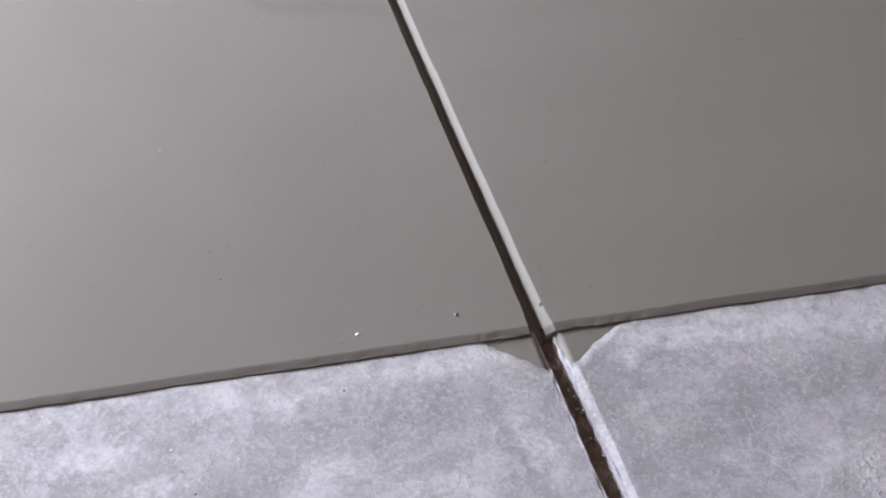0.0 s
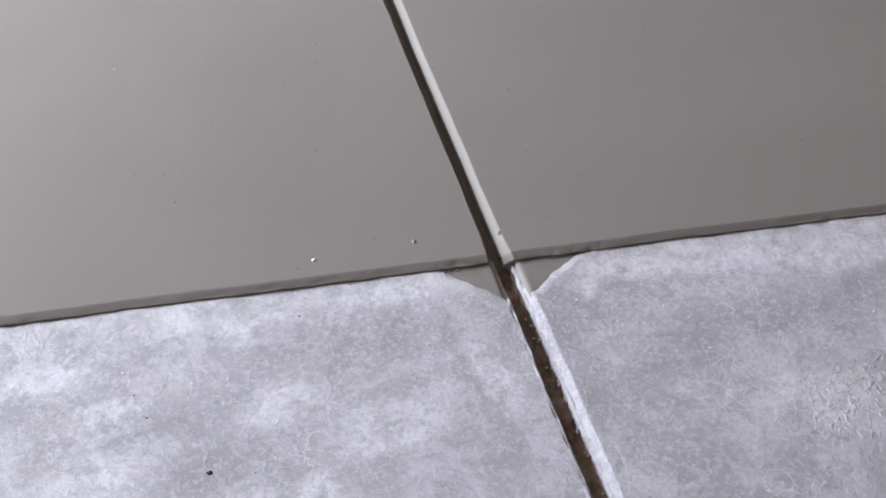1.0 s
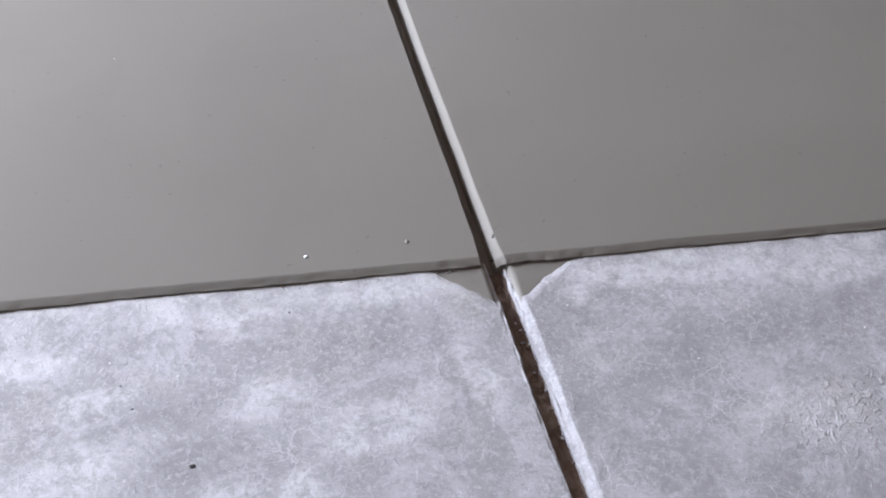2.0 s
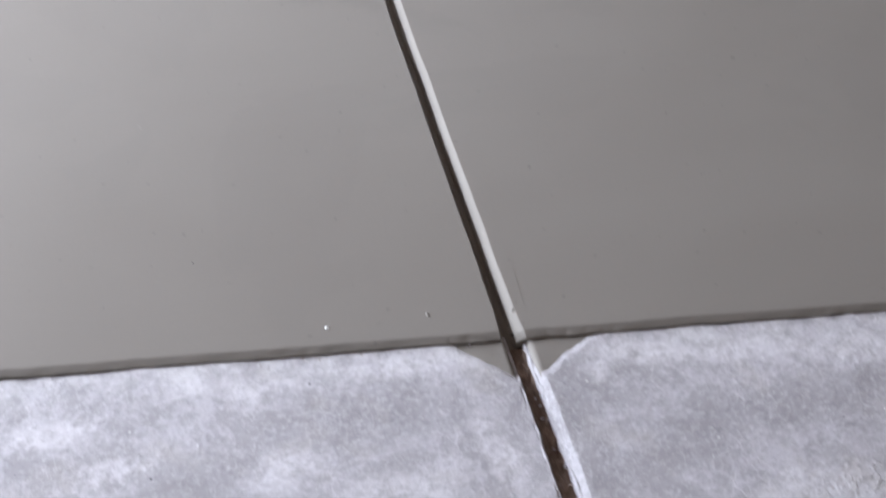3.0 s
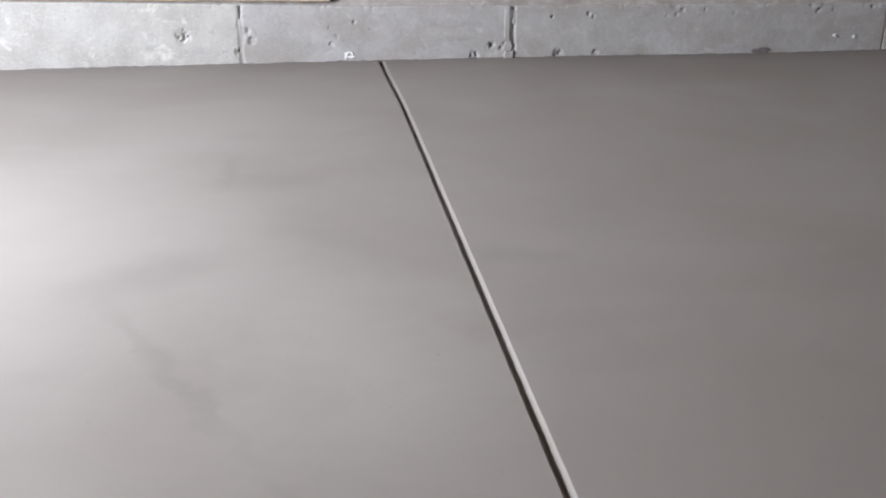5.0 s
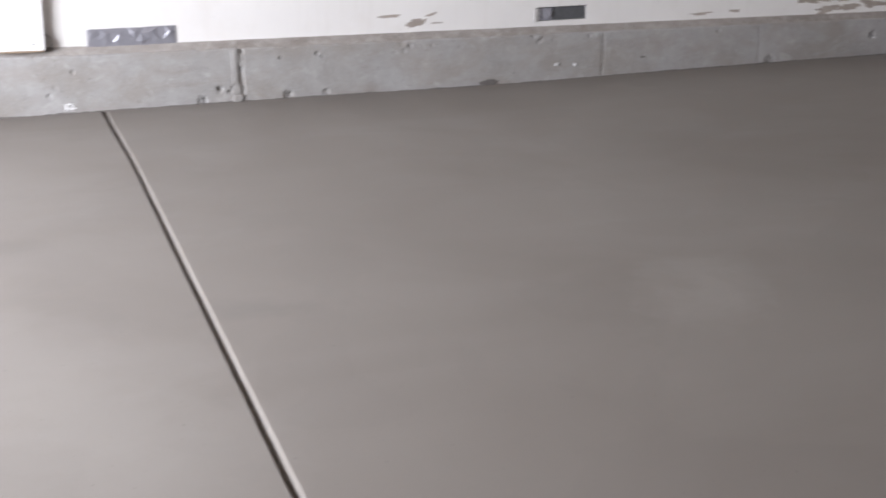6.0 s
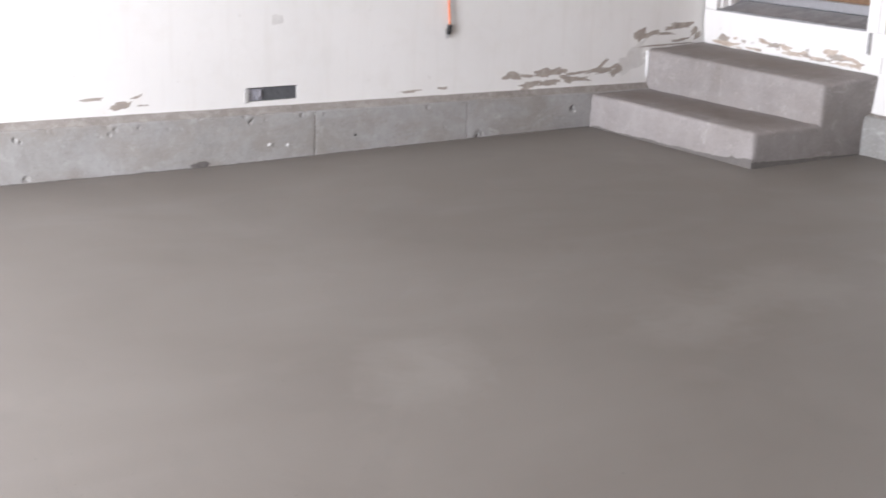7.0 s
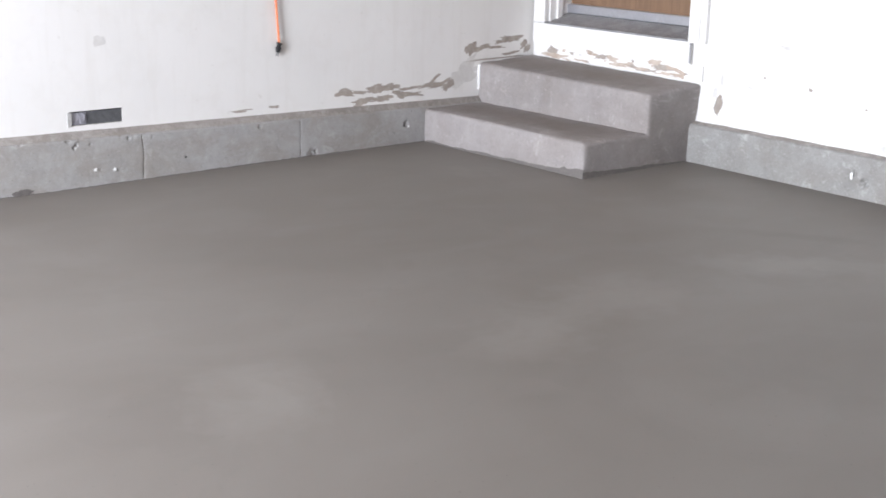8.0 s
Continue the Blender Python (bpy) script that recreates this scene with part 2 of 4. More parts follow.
def cast_concrete(name, base, light, dark, stain=0.3, dirt_and_shade=(), relief=1.0, drip=0.12, speckle=0.34, brown=0.3, white=0.3):
    """Old cast concrete: soft clouds, faint runs down the face, grain, air holes and pale lime staining."""
    m, n, l, b = nodes_of(name)
    v = coords(n)
    broad = ramp(n, l, noise_node(n, l, v, 2.3, 5, 0.55, 0.5), 0.34, 0.66)
    cloud = ramp(n, l, noise_node(n, l, v, 8.5, 6, 0.6, 0.4), 0.36, 0.70)
    runs = ramp(n, l, noise_node(n, l, stretched(n, l, v, 16, 16, 1.6), 2.2, 4, 0.6, 0.3), 0.48, 0.72)
    lime = ramp(n, l, noise_node(n, l, v, 17, 7, 0.66, 0.5), 0.56, 0.70)
    wide = ramp(n, l, noise_node(n, l, v, 2.9, 2, 0.5), 0.46, 0.60)
    where = n.new("ShaderNodeMath")
    where.operation = "MULTIPLY"
    l.new(lime, where.inputs[0])
    l.new(wide, where.inputs[1])
    fine = ramp(n, l, noise_node(n, l, v, 150, 4, 0.7), 0.3, 0.7)
    grain = ramp(n, l, noise_node(n, l, v, 480, 2, 0.6), 0.35, 0.65)
    pits = ramp(n, l, noise_node(n, l, v, 68, 2, 0.5), 0.71, 0.75)
    c = mix(n, l, broad, dark, base)
    c = mix(n, l, ramp(n, l, cloud, 0, 1, 0, 0.55), c, light)
    c = mix(n, l, ramp(n, l, runs, 0, 1, 0, drip), c, dark)
    c = mix(n, l, ramp(n, l, where.outputs[0], 0, 1, 0, stain), c, tuple(min(0.8, x * 1.3) for x in light))
    scab = ramp(n, l, noise_node(n, l, v, 42, 7, 0.72, 0.4), 0.53, 0.66)
    crust = ramp(n, l, noise_node(n, l, stretched(n, l, v, 1, 1, 1.3), 31, 7, 0.7, 0.6), 0.55, 0.68)
    c = mix(n, l, ramp(n, l, crust, 0, 1, 0, speckle), c, tuple(min(0.8, x * 1.12) for x in light))
    c = mix(n, l, ramp(n, l, scab, 0, 1, 0, speckle), c, tuple(x * 0.72 for x in dark))
    rust = ramp(n, l, noise_node(n, l, stretched(n, l, v, 0.9, 0.9, 1.5), 3.4, 9, 0.68, 0.6), 0.45, 0.62)
    c = mix(n, l, ramp(n, l, rust, 0, 1, 0, brown), c, tuple(x * y for x, y in zip(dark, (0.93, 0.86, 0.78))))
    chalk = ramp(n, l, noise_node(n, l, v, 11, 9, 0.74, 0.6), 0.575, 0.63)
    c = mix(n, l, ramp(n, l, chalk, 0, 1, 0, white), c, tuple(min(0.8, x * 1.22) for x in light))
    sand = ramp(n, l, noise_node(n, l, v, 95, 6, 0.75), 0.55, 0.66)
    c = mix(n, l, ramp(n, l, sand, 0, 1, 0, white), c, tuple(min(0.8, x * 1.15) for x in light))
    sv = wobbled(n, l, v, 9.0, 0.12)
    # listed spots darken the colour: foot dirt together with painted shade
    for cx, cy, w, h, turn in dirt_and_shade:
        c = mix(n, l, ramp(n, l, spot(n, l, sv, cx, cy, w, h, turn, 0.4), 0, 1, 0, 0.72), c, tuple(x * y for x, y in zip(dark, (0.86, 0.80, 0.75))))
    c = mix(n, l, ramp(n, l, fine, 0, 1, 0, 0.16), c, tuple(x * 0.7 for x in dark))
    c = mix(n, l, ramp(n, l, pits, 0, 1, 0, 0.5), c, tuple(x * 0.4 for x in dark))
    l.new(c, b.inputs["Base Color"])
    l.new(ramp(n, l, cloud, 0, 1, 0.8, 0.68), b.inputs["Roughness"])
    bump(n, l, b, [(cloud, 0.0012 * relief), (scab, -0.0006 * relief), (fine, 0.0005 * relief), (grain, 0.00016 * relief), (ramp(n, l, pits, 0, 1, 1, 0), 0.0018 * relief)], 0.5)
    return m


def painted_wall(name, tint):
    m, n, l, b = nodes_of(name)
    v = coords(n)
    big = ramp(n, l, noise_node(n, l, v, 1.4, 4, 0.55, 0.5), 0.4, 0.7)
    mid = ramp(n, l, noise_node(n, l, v, 9, 5, 0.6, 0.3), 0.5, 0.75)
    streak = ramp(n, l, noise_node(n, l, stretched(n, l, v, 9, 9, 0.9), 1.6, 4, 0.6), 0.52, 0.75)
    fine = ramp(n, l, noise_node(n, l, v, 180, 3, 0.6), 0.3, 0.7)
    spots = ramp(n, l, noise_node(n, l, v, 28, 2, 0.4), 0.72, 0.77)
    c = mix(n, l, ramp(n, l, big, 0, 1, 0, 0.6), tint, tuple(x * 0.93 for x in tint))
    c = mix(n, l, ramp(n, l, mid, 0, 1, 0, 0.30), c, tuple(x * y for x, y in zip(tint, (0.88, 0.86, 0.83))))
    c = mix(n, l, ramp(n, l, streak, 0, 1, 0, 0.28), c, tuple(x * y for x, y in zip(tint, (0.84, 0.82, 0.79))))
    c = mix(n, l, ramp(n, l, spots, 0, 1, 0, 0.22), c, (0.5, 0.47, 0.43))
    l.new(c, b.inputs["Base Color"])
    b.inputs["Roughness"].default_value = 0.6
    bump(n, l, b, [(mid, 0.0015), (fine, 0.0005)], 0.4)
    return m


def wood_door(name):
    m, n, l, b = nodes_of(name)
    v = coords(n)
    grain = ramp(n, l, noise_node(n, l, stretched(n, l, v, 30, 60, 3), 1.0, 5, 0.6, 0.8), 0.3, 0.7)
    big = ramp(n, l, noise_node(n, l, v, 5, 3), 0.35, 0.65)
    c = mix(n, l, grain, (0.155, 0.088, 0.05), (0.25, 0.15, 0.09))
    c = mix(n, l, ramp(n, l, big, 0, 1, 0, 0.4), c, (0.19, 0.12, 0.08))
    l.new(c, b.inputs["Base Color"])
    b.inputs["Roughness"].default_value = 0.5
    bump(n, l, b, [(grain, 0.0004)])
    return m


DRY_SPOTS = [(1.36, 2.85, 0.20, 0.13, 0.9), (2.40, 2.80, 0.24, 0.13, 0.4), (2.85, 2.92, 0.22, 0.15, 0.2), (-1.25, 3.4, 0.50, 0.60, 0), (3.72, 2.78, 0.30, 0.10, -0.8), (-0.35, 2.6, 0.25, 0.45, 0.3)]
DAMP_ARCS = [(-0.27, 1.765, 0.32, 0.022, -0.6), (-0.78, 2.47, 0.36, 0.025, -1.15), (0.62, 1.63, 0.20, 0.07, -0.3), (-0.67, 3.98, 0.16, 0.03, 1.45), (0.13, 3.11, 0.13, 0.05, -0.2), (4.15, 2.98, 0.28, 0.05, -0.98), (-0.85, 3.10, 0.22, 0.09, 0.5), (-0.56, 3.84, 0.15, 0.07, 0), (0.70, 1.60, 0.10, 0.10, 0)]
FRESH = fresh_concrete()
OLD = weathered_concrete(
    [(-0.36, 0.805, 0.022, 0.030, 0.1), (-0.32, 0.80, 0.035, 0.012, 0), (-0.43, 0.825, 0.04, 0.016, 0), (-0.13, 0.80, 0.08, 0.016, -0.1), (-0.315, 0.675, 0.05, 0.03, 0.2), (-0.062, 0.645, 0.020, 0.055, 0.2),
     (-0.30, 0.53, 0.03, 0.028, 0), (-0.385, 0.54, 0.04, 0.028, 0.1), (-0.57, 0.615, 0.07, 0.04, 0.2), (-0.60, 0.78, 0.06, 0.02, 0), (-0.53, 0.71, 0.06, 0.02, 0.2), (0.155, 0.765, 0.07, 0.020, -0.2), (0.30, 0.735, 0.12, 0.018, -0.1),
     (0.33, 0.49, 0.05, 0.035, 0.3), (0.27, 0.52, 0.06, 0.02, 0.5), (0.10, 0.745, 0.03, 0.02, 0.5), (-0.20, 0.60, 0.07, 0.035, 0), (0.46, 0.70, 0.10, 0.02, -0.1)],
    [(0.085, 0.715, 0.06, 0.028, -0.5), (-0.44, 0.69, 0.07, 0.03, 0.1), (0.04, 0.64, 0.03, 0.12, 0.1), (-0.16, 0.72, 0.08, 0.035, 0.2), (0.42, 0.64, 0.15, 0.03, 0.1), (-0.24, 0.75, 0.10, 0.03, 0), (-0.03, 0.73, 0.02, 0.05, 0.2), (-0.42, 0.60, 0.10, 0.03, 0.1), (0.20, 0.62, 0.12, 0.03, 0.3)], 0.808)
CURB = cast_concrete("curb_concrete", (0.355, 0.350, 0.347), (0.435, 0.430, 0.430), (0.295, 0.285, 0.272), stain=0.35, relief=0.45, brown=0.55, white=0.36)
CURB_PALE = cast_concrete("curb_concrete_pale", (0.40, 0.395, 0.38), (0.50, 0.495, 0.47), (0.325, 0.315, 0.300), stain=0.8, relief=0.5, brown=0.35, white=0.55)
# treads darkened in the colour, for foot dirt and for their shade beside the risers
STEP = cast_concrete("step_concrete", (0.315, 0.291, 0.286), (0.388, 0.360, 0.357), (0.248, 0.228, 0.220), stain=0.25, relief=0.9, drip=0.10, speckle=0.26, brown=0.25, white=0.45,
                     dirt_and_shade=[(4.45, 4.62, 0.15, 0.20, 0.1), (4.46, 4.98, 0.15, 0.26, 0), (4.44, 5.40, 0.14, 0.20, 0), (4.86, 4.66, 0.14, 0.24, 0), (4.87, 5.02, 0.15, 0.26, 0), (4.85, 5.40, 0.14, 0.20, 0)])
CURB_LIMED = cast_concrete("curb_concrete_limed", (0.30, 0.297, 0.29), (0.39, 0.39, 0.385), (0.25, 0.243, 0.230), stain=1.0, relief=0.5, brown=0.35, white=0.6)
LEDGE = old_concrete("ledge_mortar", (0.335, 0.31, 0.29), (0.43, 0.405, 0.385), (0.25, 0.225, 0.205), white=0.3, crack=0.0, pit=0.66, relief=2.0)
GROOVE_DIRT = old_concrete("groove_dirt", (0.22, 0.155, 0.125), (0.40, 0.31, 0.27), (0.095, 0.065, 0.052), white=0.2, crack=0.0)
WALL = painted_wall("white_wall_paint", (0.80, 0.79, 0.775))
TRIM = painted_wall("white_trim_paint", (0.82, 0.81, 0.80))
PEEL = old_concrete("bare_plaster", (0.40, 0.35, 0.31), (0.50, 0.45, 0.40), (0.31, 0.27, 0.24), white=0.15, crack=0.0, scale=1.4)
PALEPEEL = old_concrete("pale_bare_wood", (0.52, 0.43, 0.36), (0.64, 0.56, 0.49), (0.42, 0.34, 0.28), white=0.3, crack=0.0, scale=1.4)
PLASTER = old_concrete("grey_plaster", (0.69, 0.675, 0.655), (0.75, 0.74, 0.72), (0.61, 0.595, 0.575), white=0.3, crack=0.0)
BOARD = painted_wall("white_board", (0.83, 0.83, 0.83))
RAW = plain("raw_board_edge", (0.36, 0.27, 0.19), 0.7, 0, 0.3, 60)
TAPE = plain("silver_duct_tape", (0.33, 0.33, 0.37), 0.36, 0.4, 0.06, 30, 0.0001)
DARKTAPE = plain("dark_grey_tape", (0.105, 0.108, 0.115), 0.45, 0.1, 0.2, 40)
ORANGE = plain("orange_cord_rubber", (0.80, 0.22, 0.09), 0.45)
VENT_EDGE = plain("bent_vent_edge", (0.52, 0.51, 0.50), 0.5, 0.2, 0.25, 60)
BLACK = plain("black_plastic", (0.02, 0.02, 0.022), 0.4)
STEEL = plain("screw_steel", (0.35, 0.35, 0.36), 0.4, 0.9)
ALU = plain("aluminium_threshold", (0.55, 0.56, 0.60), 0.38, 0.85, 0.08, 50)
SILL = old_concrete("grey_worn_sill", (0.30, 0.30, 0.31), (0.38, 0.38, 0.395), (0.22, 0.22, 0.225), white=0.2, crack=0.0, rough=0.55)
DOORWOOD = wood_door("brown_wood")
WHITEPAINT = plain("white_paint_spot", (0.80, 0.80, 0.80), 0.6, 0, 0.05)
# wet paste on steps and splash; also the painted gap shade under the curb
WETCEMENT_GAP = plain("wet_cement_and_gap_shade", (0.155, 0.142, 0.135), 0.5, 0, 0.2, 60)
# for the unseen wall and ceiling: dark brown to weaken and warm bounced light
BOUNCE_DARK = plain("bounce_cutting_brown", (0.165, 0.115, 0.08), 0.8, 0, 0.15, 20)
GROUND = old_concrete("drive_concrete", (0.42, 0.41, 0.40), (0.5, 0.49, 0.48), (0.33, 0.32, 0.31))
DARKHOLE = plain("dark_void", (0.03, 0.028, 0.027), 0.9)

# ---- mesh helpers ----


def link(name, bm, material, smooth=False):
    me = bpy.data.meshes.new(name)
    bmesh.ops.recalc_face_normals(bm, faces=bm.faces)
    bm.to_mesh(me)
    bm.free()
    if smooth:
        for p in me.polygons:
            p.use_smooth = True
    me.materials.append(material)
    return new(name, me)


def thing(name, at, label, category, group="", kind=""):
    ob = new(name)
    ob.location = at
    bpy.context.view_layer.update()
    return tagged(ob, label, category, group, kind)


def under(ob, parent):
    """Hangs a mesh with world-place vertices under a thing without shifting it."""
    ob.parent = parent
    ob.matrix_parent_inverse = Matrix.Translation(parent.location).inverted()
    return ob


def piece(name, bm, material, parent, label="", smooth=False):
    ob = link(name, bm, material, smooth)
    under(ob, parent)
    if label:
        tagged(ob, label)
    return ob


def add_box(bm, lo, hi, m=None):
    g = bmesh.ops.create_cube(bm, size=1)
    c = [(p + q) / 2 for p, q in zip(lo, hi)]
    s = [q - p for p, q in zip(lo, hi)]
    for v in g["verts"]:
        v.co = Vector((c[0] + v.co.x * s[0], c[1] + v.co.y * s[1], c[2] + v.co.z * s[2]))
        if m is not None:
            v.co = m @ v.co
    return g["verts"]


def box_bm(lo, hi, bevel=0.0, m=None):
    bm = bmesh.new()
    add_box(bm, lo, hi, m)
    if bevel:
        bmesh.ops.bevel(bm, geom=list(bm.edges), offset=bevel, segments=2, affect="EDGES", profile=0.5)
    return bm


def ticks(a, b, step, r):
    n = max(2, int((b - a - 2 * r) / step))
    inner = [a + r + (b - a - 2 * r) * i / n for i in range(n + 1)]
    return [a, a + r * 0.2, a + r * 0.55] + inner + [b - r * 0.55, b - r * 0.2, b]


def worn_box(lo, hi, r=0.012, step=0.03, amp=0.002, seed=0.0, m=None, flat=""):
    """A block with rounded, worn edges and an uneven surface."""
    bm = bmesh.new()
    axes = [ticks(lo[i], hi[i], step, r) for i in range(3)]
    seen = {}

    def vert(p):
        key = tuple(round(c, 5) for c in p)
        if key not in seen:
            q = Vector(p)
            wear = 1.0 + 0.9 * noise.noise(q * 9 + Vector((seed, 0, 0)))
            rr = r * max(0.25, min(1.0, 0.6 * wear + 0.2))
            lows = [lo[i] - 1 if "xyz"[i] + "-" in flat else lo[i] + rr for i in range(3)]
            highs = [hi[i] + 1 if "xyz"[i] + "+" in flat else hi[i] - rr for i in range(3)]
            inner = Vector([min(max(p[i], lows[i]), highs[i]) for i in range(3)])
            d = q - inner
            if d.length > 1e-9:
                q = inner + d.normalized() * rr if sum(abs(c) > 1e-9 for c in d) > 1 else q
                out = d.normalized()
                q += out * amp * (noise.noise(q * 7 + Vector((0, seed, 3))) + 0.6 * noise.noise(q * 35))
            seen[key] = bm.verts.new(m @ q if m is not None else q)
        return seen[key]

    for axis in range(3):
        u, w = [i for i in range(3) if i != axis]
        for side in (lo[axis], hi[axis]):
            for i in range(len(axes[u]) - 1):
                for j in range(len(axes[w]) - 1):
                    quad = []
                    for du, dw in ((0, 0), (1, 0), (1, 1), (0, 1)):
                        p = [0, 0, 0]
                        p[axis], p[u], p[w] = side, axes[u][i + du], axes[w][j + dw]
                        quad.append(vert(p))
                    bm.faces.new(quad)
    return bm


def sheet(xs, ss, place):
    """A grid of quads; place(x, s) gives each corner."""
    bm = bmesh.new()
    rows = [[bm.verts.new(place(x, s)) for s in ss] for x in xs]
    for a, b in zip(rows, rows[1:]):
        for i in range(len(ss) - 1):
            bm.faces.new((a[i], b[i], b[i + 1], a[i + 1]))
    return bm


def blob(centre, u, v, n, w, h, seed, lift=0.002, ragged=0.35, spin=0.0, count=36):
    """A ragged flat flake on the plane of u and v, with a thin bevelled rim."""
    bm = bmesh.new()
    rim, top = [], []
    for i in range(count):
        a = 2 * math.pi * i / count
        k = 1 + ragged * (1.2 * noise.noise(Vector((math.cos(a) * 1.3, math.sin(a) * 1.3, seed))) + 0.7 * noise.noise(Vector((math.cos(a) * 4, math.sin(a) * 4, seed + 9))))
        x, y = (math.copysign(abs(q) ** 0.7, q) * k for q in (math.cos(a), math.sin(a)))
        x, y = x * w / 2, y * h / 2
        x, y = x * math.cos(spin) - y * math.sin(spin), x * math.sin(spin) + y * math.cos(spin)
        p = Vector(centre) + u * x + v * y
        rim.append(bm.verts.new(p))
        top.append(bm.verts.new(p + n * lift - (u * x + v * y) * 0.03))
    bm.faces.new(top)
    for i in range(count):
        j = (i + 1) % count
        bm.faces.new((rim[i], rim[j], top[j], top[i]))
    return bm


X, Y, Z = Vector((1, 0, 0)), Vector((0, 1, 0)), Vector((0, 0, 1))

# ---- floor slabs ----
YC, YW = 5.60, 5.635          # face of the curb, face of the long wall
GROOVE_HALF, GROOVE_DEPTH = 0.014, 0.023
OLD_TOP = -0.0070


def slab_edge(x):
    return 0.815 - 0.1095 * x + 0.0015 * noise.noise(Vector((x * 6, 0, 4)))


def groove_at(x, y, rough, depth):
    """Steep on one side, a rounded slope on the other."""
    wob = 0.0010 * noise.noise(Vector((y * 9, 1.7, 0))) + rough * noise.noise(Vector((y * 60, 5.1, 0)))
    half = GROOVE_HALF * (1 + 0.07 * noise.noise(Vector((y * 14, 8.0, 0)))) + rough * 0.8 * noise.noise(Vector((y * 130, 2.0, 0)))
    k = min(1.0, max(0.0, (y - 4.3) / 1.1))
    d = x - wob + 0.013 * k * k
    if d < -half * 0.86 or d > half * 1.06:
        return 0.0
    if d < 0:
        k = -d / (half * 0.86)
        return -depth * (1 - k ** 7)
    u = max(0.0, 1.06 - d / half) / 1.06
    if u < 0.70:
        return -0.0072 * (u / 0.70) ** 1.05
    return -0.0072 - (depth - 0.0072) * min(1.0, (u - 0.70) / 0.16)


FINE_X = [-0.034 + 0.004 * i for i in range(4)] + [-0.0175 + 0.0011 * i for i in range(43)] + [0.0305 + 0.003 * i for i in range(38)]
FINE_X = [-0.114 + 0.003 * i for i in range(27)] + FINE_X
WIDE_L = [-3.28, -2.8, -2.4, -1.8, -1.4, -1.1, -0.9] + [-0.84 + 0.007 * i for i in range(103)]
WIDE_R = [0.15 + 0.007 * i for i in range(108)] + [0.93, 1.2, 1.6, 2.1, 2.6, 3.2, 3.8, 4.4, 5.02]
XS = WIDE_L + FINE_X + WIDE_R
BACK = 5.62
SS = [0, 0.0008, 0.002, 0.004, 0.007, 0.010, 0.0128, 0.0132, 0.0135, 0.0138, 0.0142, 0.018, 0.022, 0.028, 0.036, 0.046] + [0.056 + 0.011 * i for i in range(120)]
SS = SS + [SS[-1] + 0.02 * i for i in range(1, 215)]


def ragged_rim(x):
    return 0.0014 * noise.noise(Vector((x * 30, 0, 9))) + 0.0010 * noise.noise(Vector((x * 95, 0, 4)))


def sag(x, y):
    """The slab lies a little low along the curb, most in the middle of the run."""
    k = min(1.0, max(0.0, (y - 4.7) / 0.8))
    return -(0.006 + 0.011 * math.exp(-((x - 1.9) / 0.85) ** 2)) * k * k * (3 - 2 * k)


def slab_point(x, s):
    e = slab_edge(x)
    wave = 1.0 - 0.10 + 0.09 * noise.noise(Vector((x * 9, 4, 0))) + 0.07 * noise.noise(Vector((x * 60, 7, 0)))
    fade = max(0.0, 1 - s / 0.03)
    y = min(e + s * (1 - fade * (1 - wave)) + ragged_rim(x) * fade, BACK)
    r = 0.0128
    z = 0.0
    if s < r:
        k = 1 - s / r
        z = -0.0046 * k ** 1.1 - 0.0022 * max(0.0, noise.noise(Vector((x * 45, s * 120, 1)))) * k - 0.0010 * noise.noise(Vector((x * 150, s * 60, 3))) * k
    flare = 1.0 + 0.22 * max(0.0, 1 - s / 0.05)
    z += groove_at(x / flare, y, 0.0006, GROOVE_DEPTH)
    z += (0.0006 * noise.noise(Vector((x * 2.5, y * 2.5, 0))) + sag(x, y)) if s > 0.05 else 0.0
    return Vector((x, y, z))


bm = sheet(XS, SS, slab_point)
skirt = [v for v in bm.verts if abs(v.co.y - slab_edge(v.co.x) - ragged_rim(v.co.x)) < 0.0005]
rim = [e for e in bm.edges if e.verts[0] in skirt and e.verts[1] in skirt]
g = bmesh.ops.extrude_edge_only(bm, edges=rim)
for v in g["geom"]:
    if isinstance(v, bmesh.types.BMVert):
        v.co.z = -0.10
floor = tagged(link("floor", bm, FRESH, True), "smooth freshly troweled damp grey concrete floor slab with a tooled joint", "floor", kind="structure")

OLD_SS = [0.004 * i for i in range(34)] + [0.14 + 0.009 * i for i in range(98)] + [1.1, 1.4, 1.8, 2.3, 2.9, 3.7, 4.7]


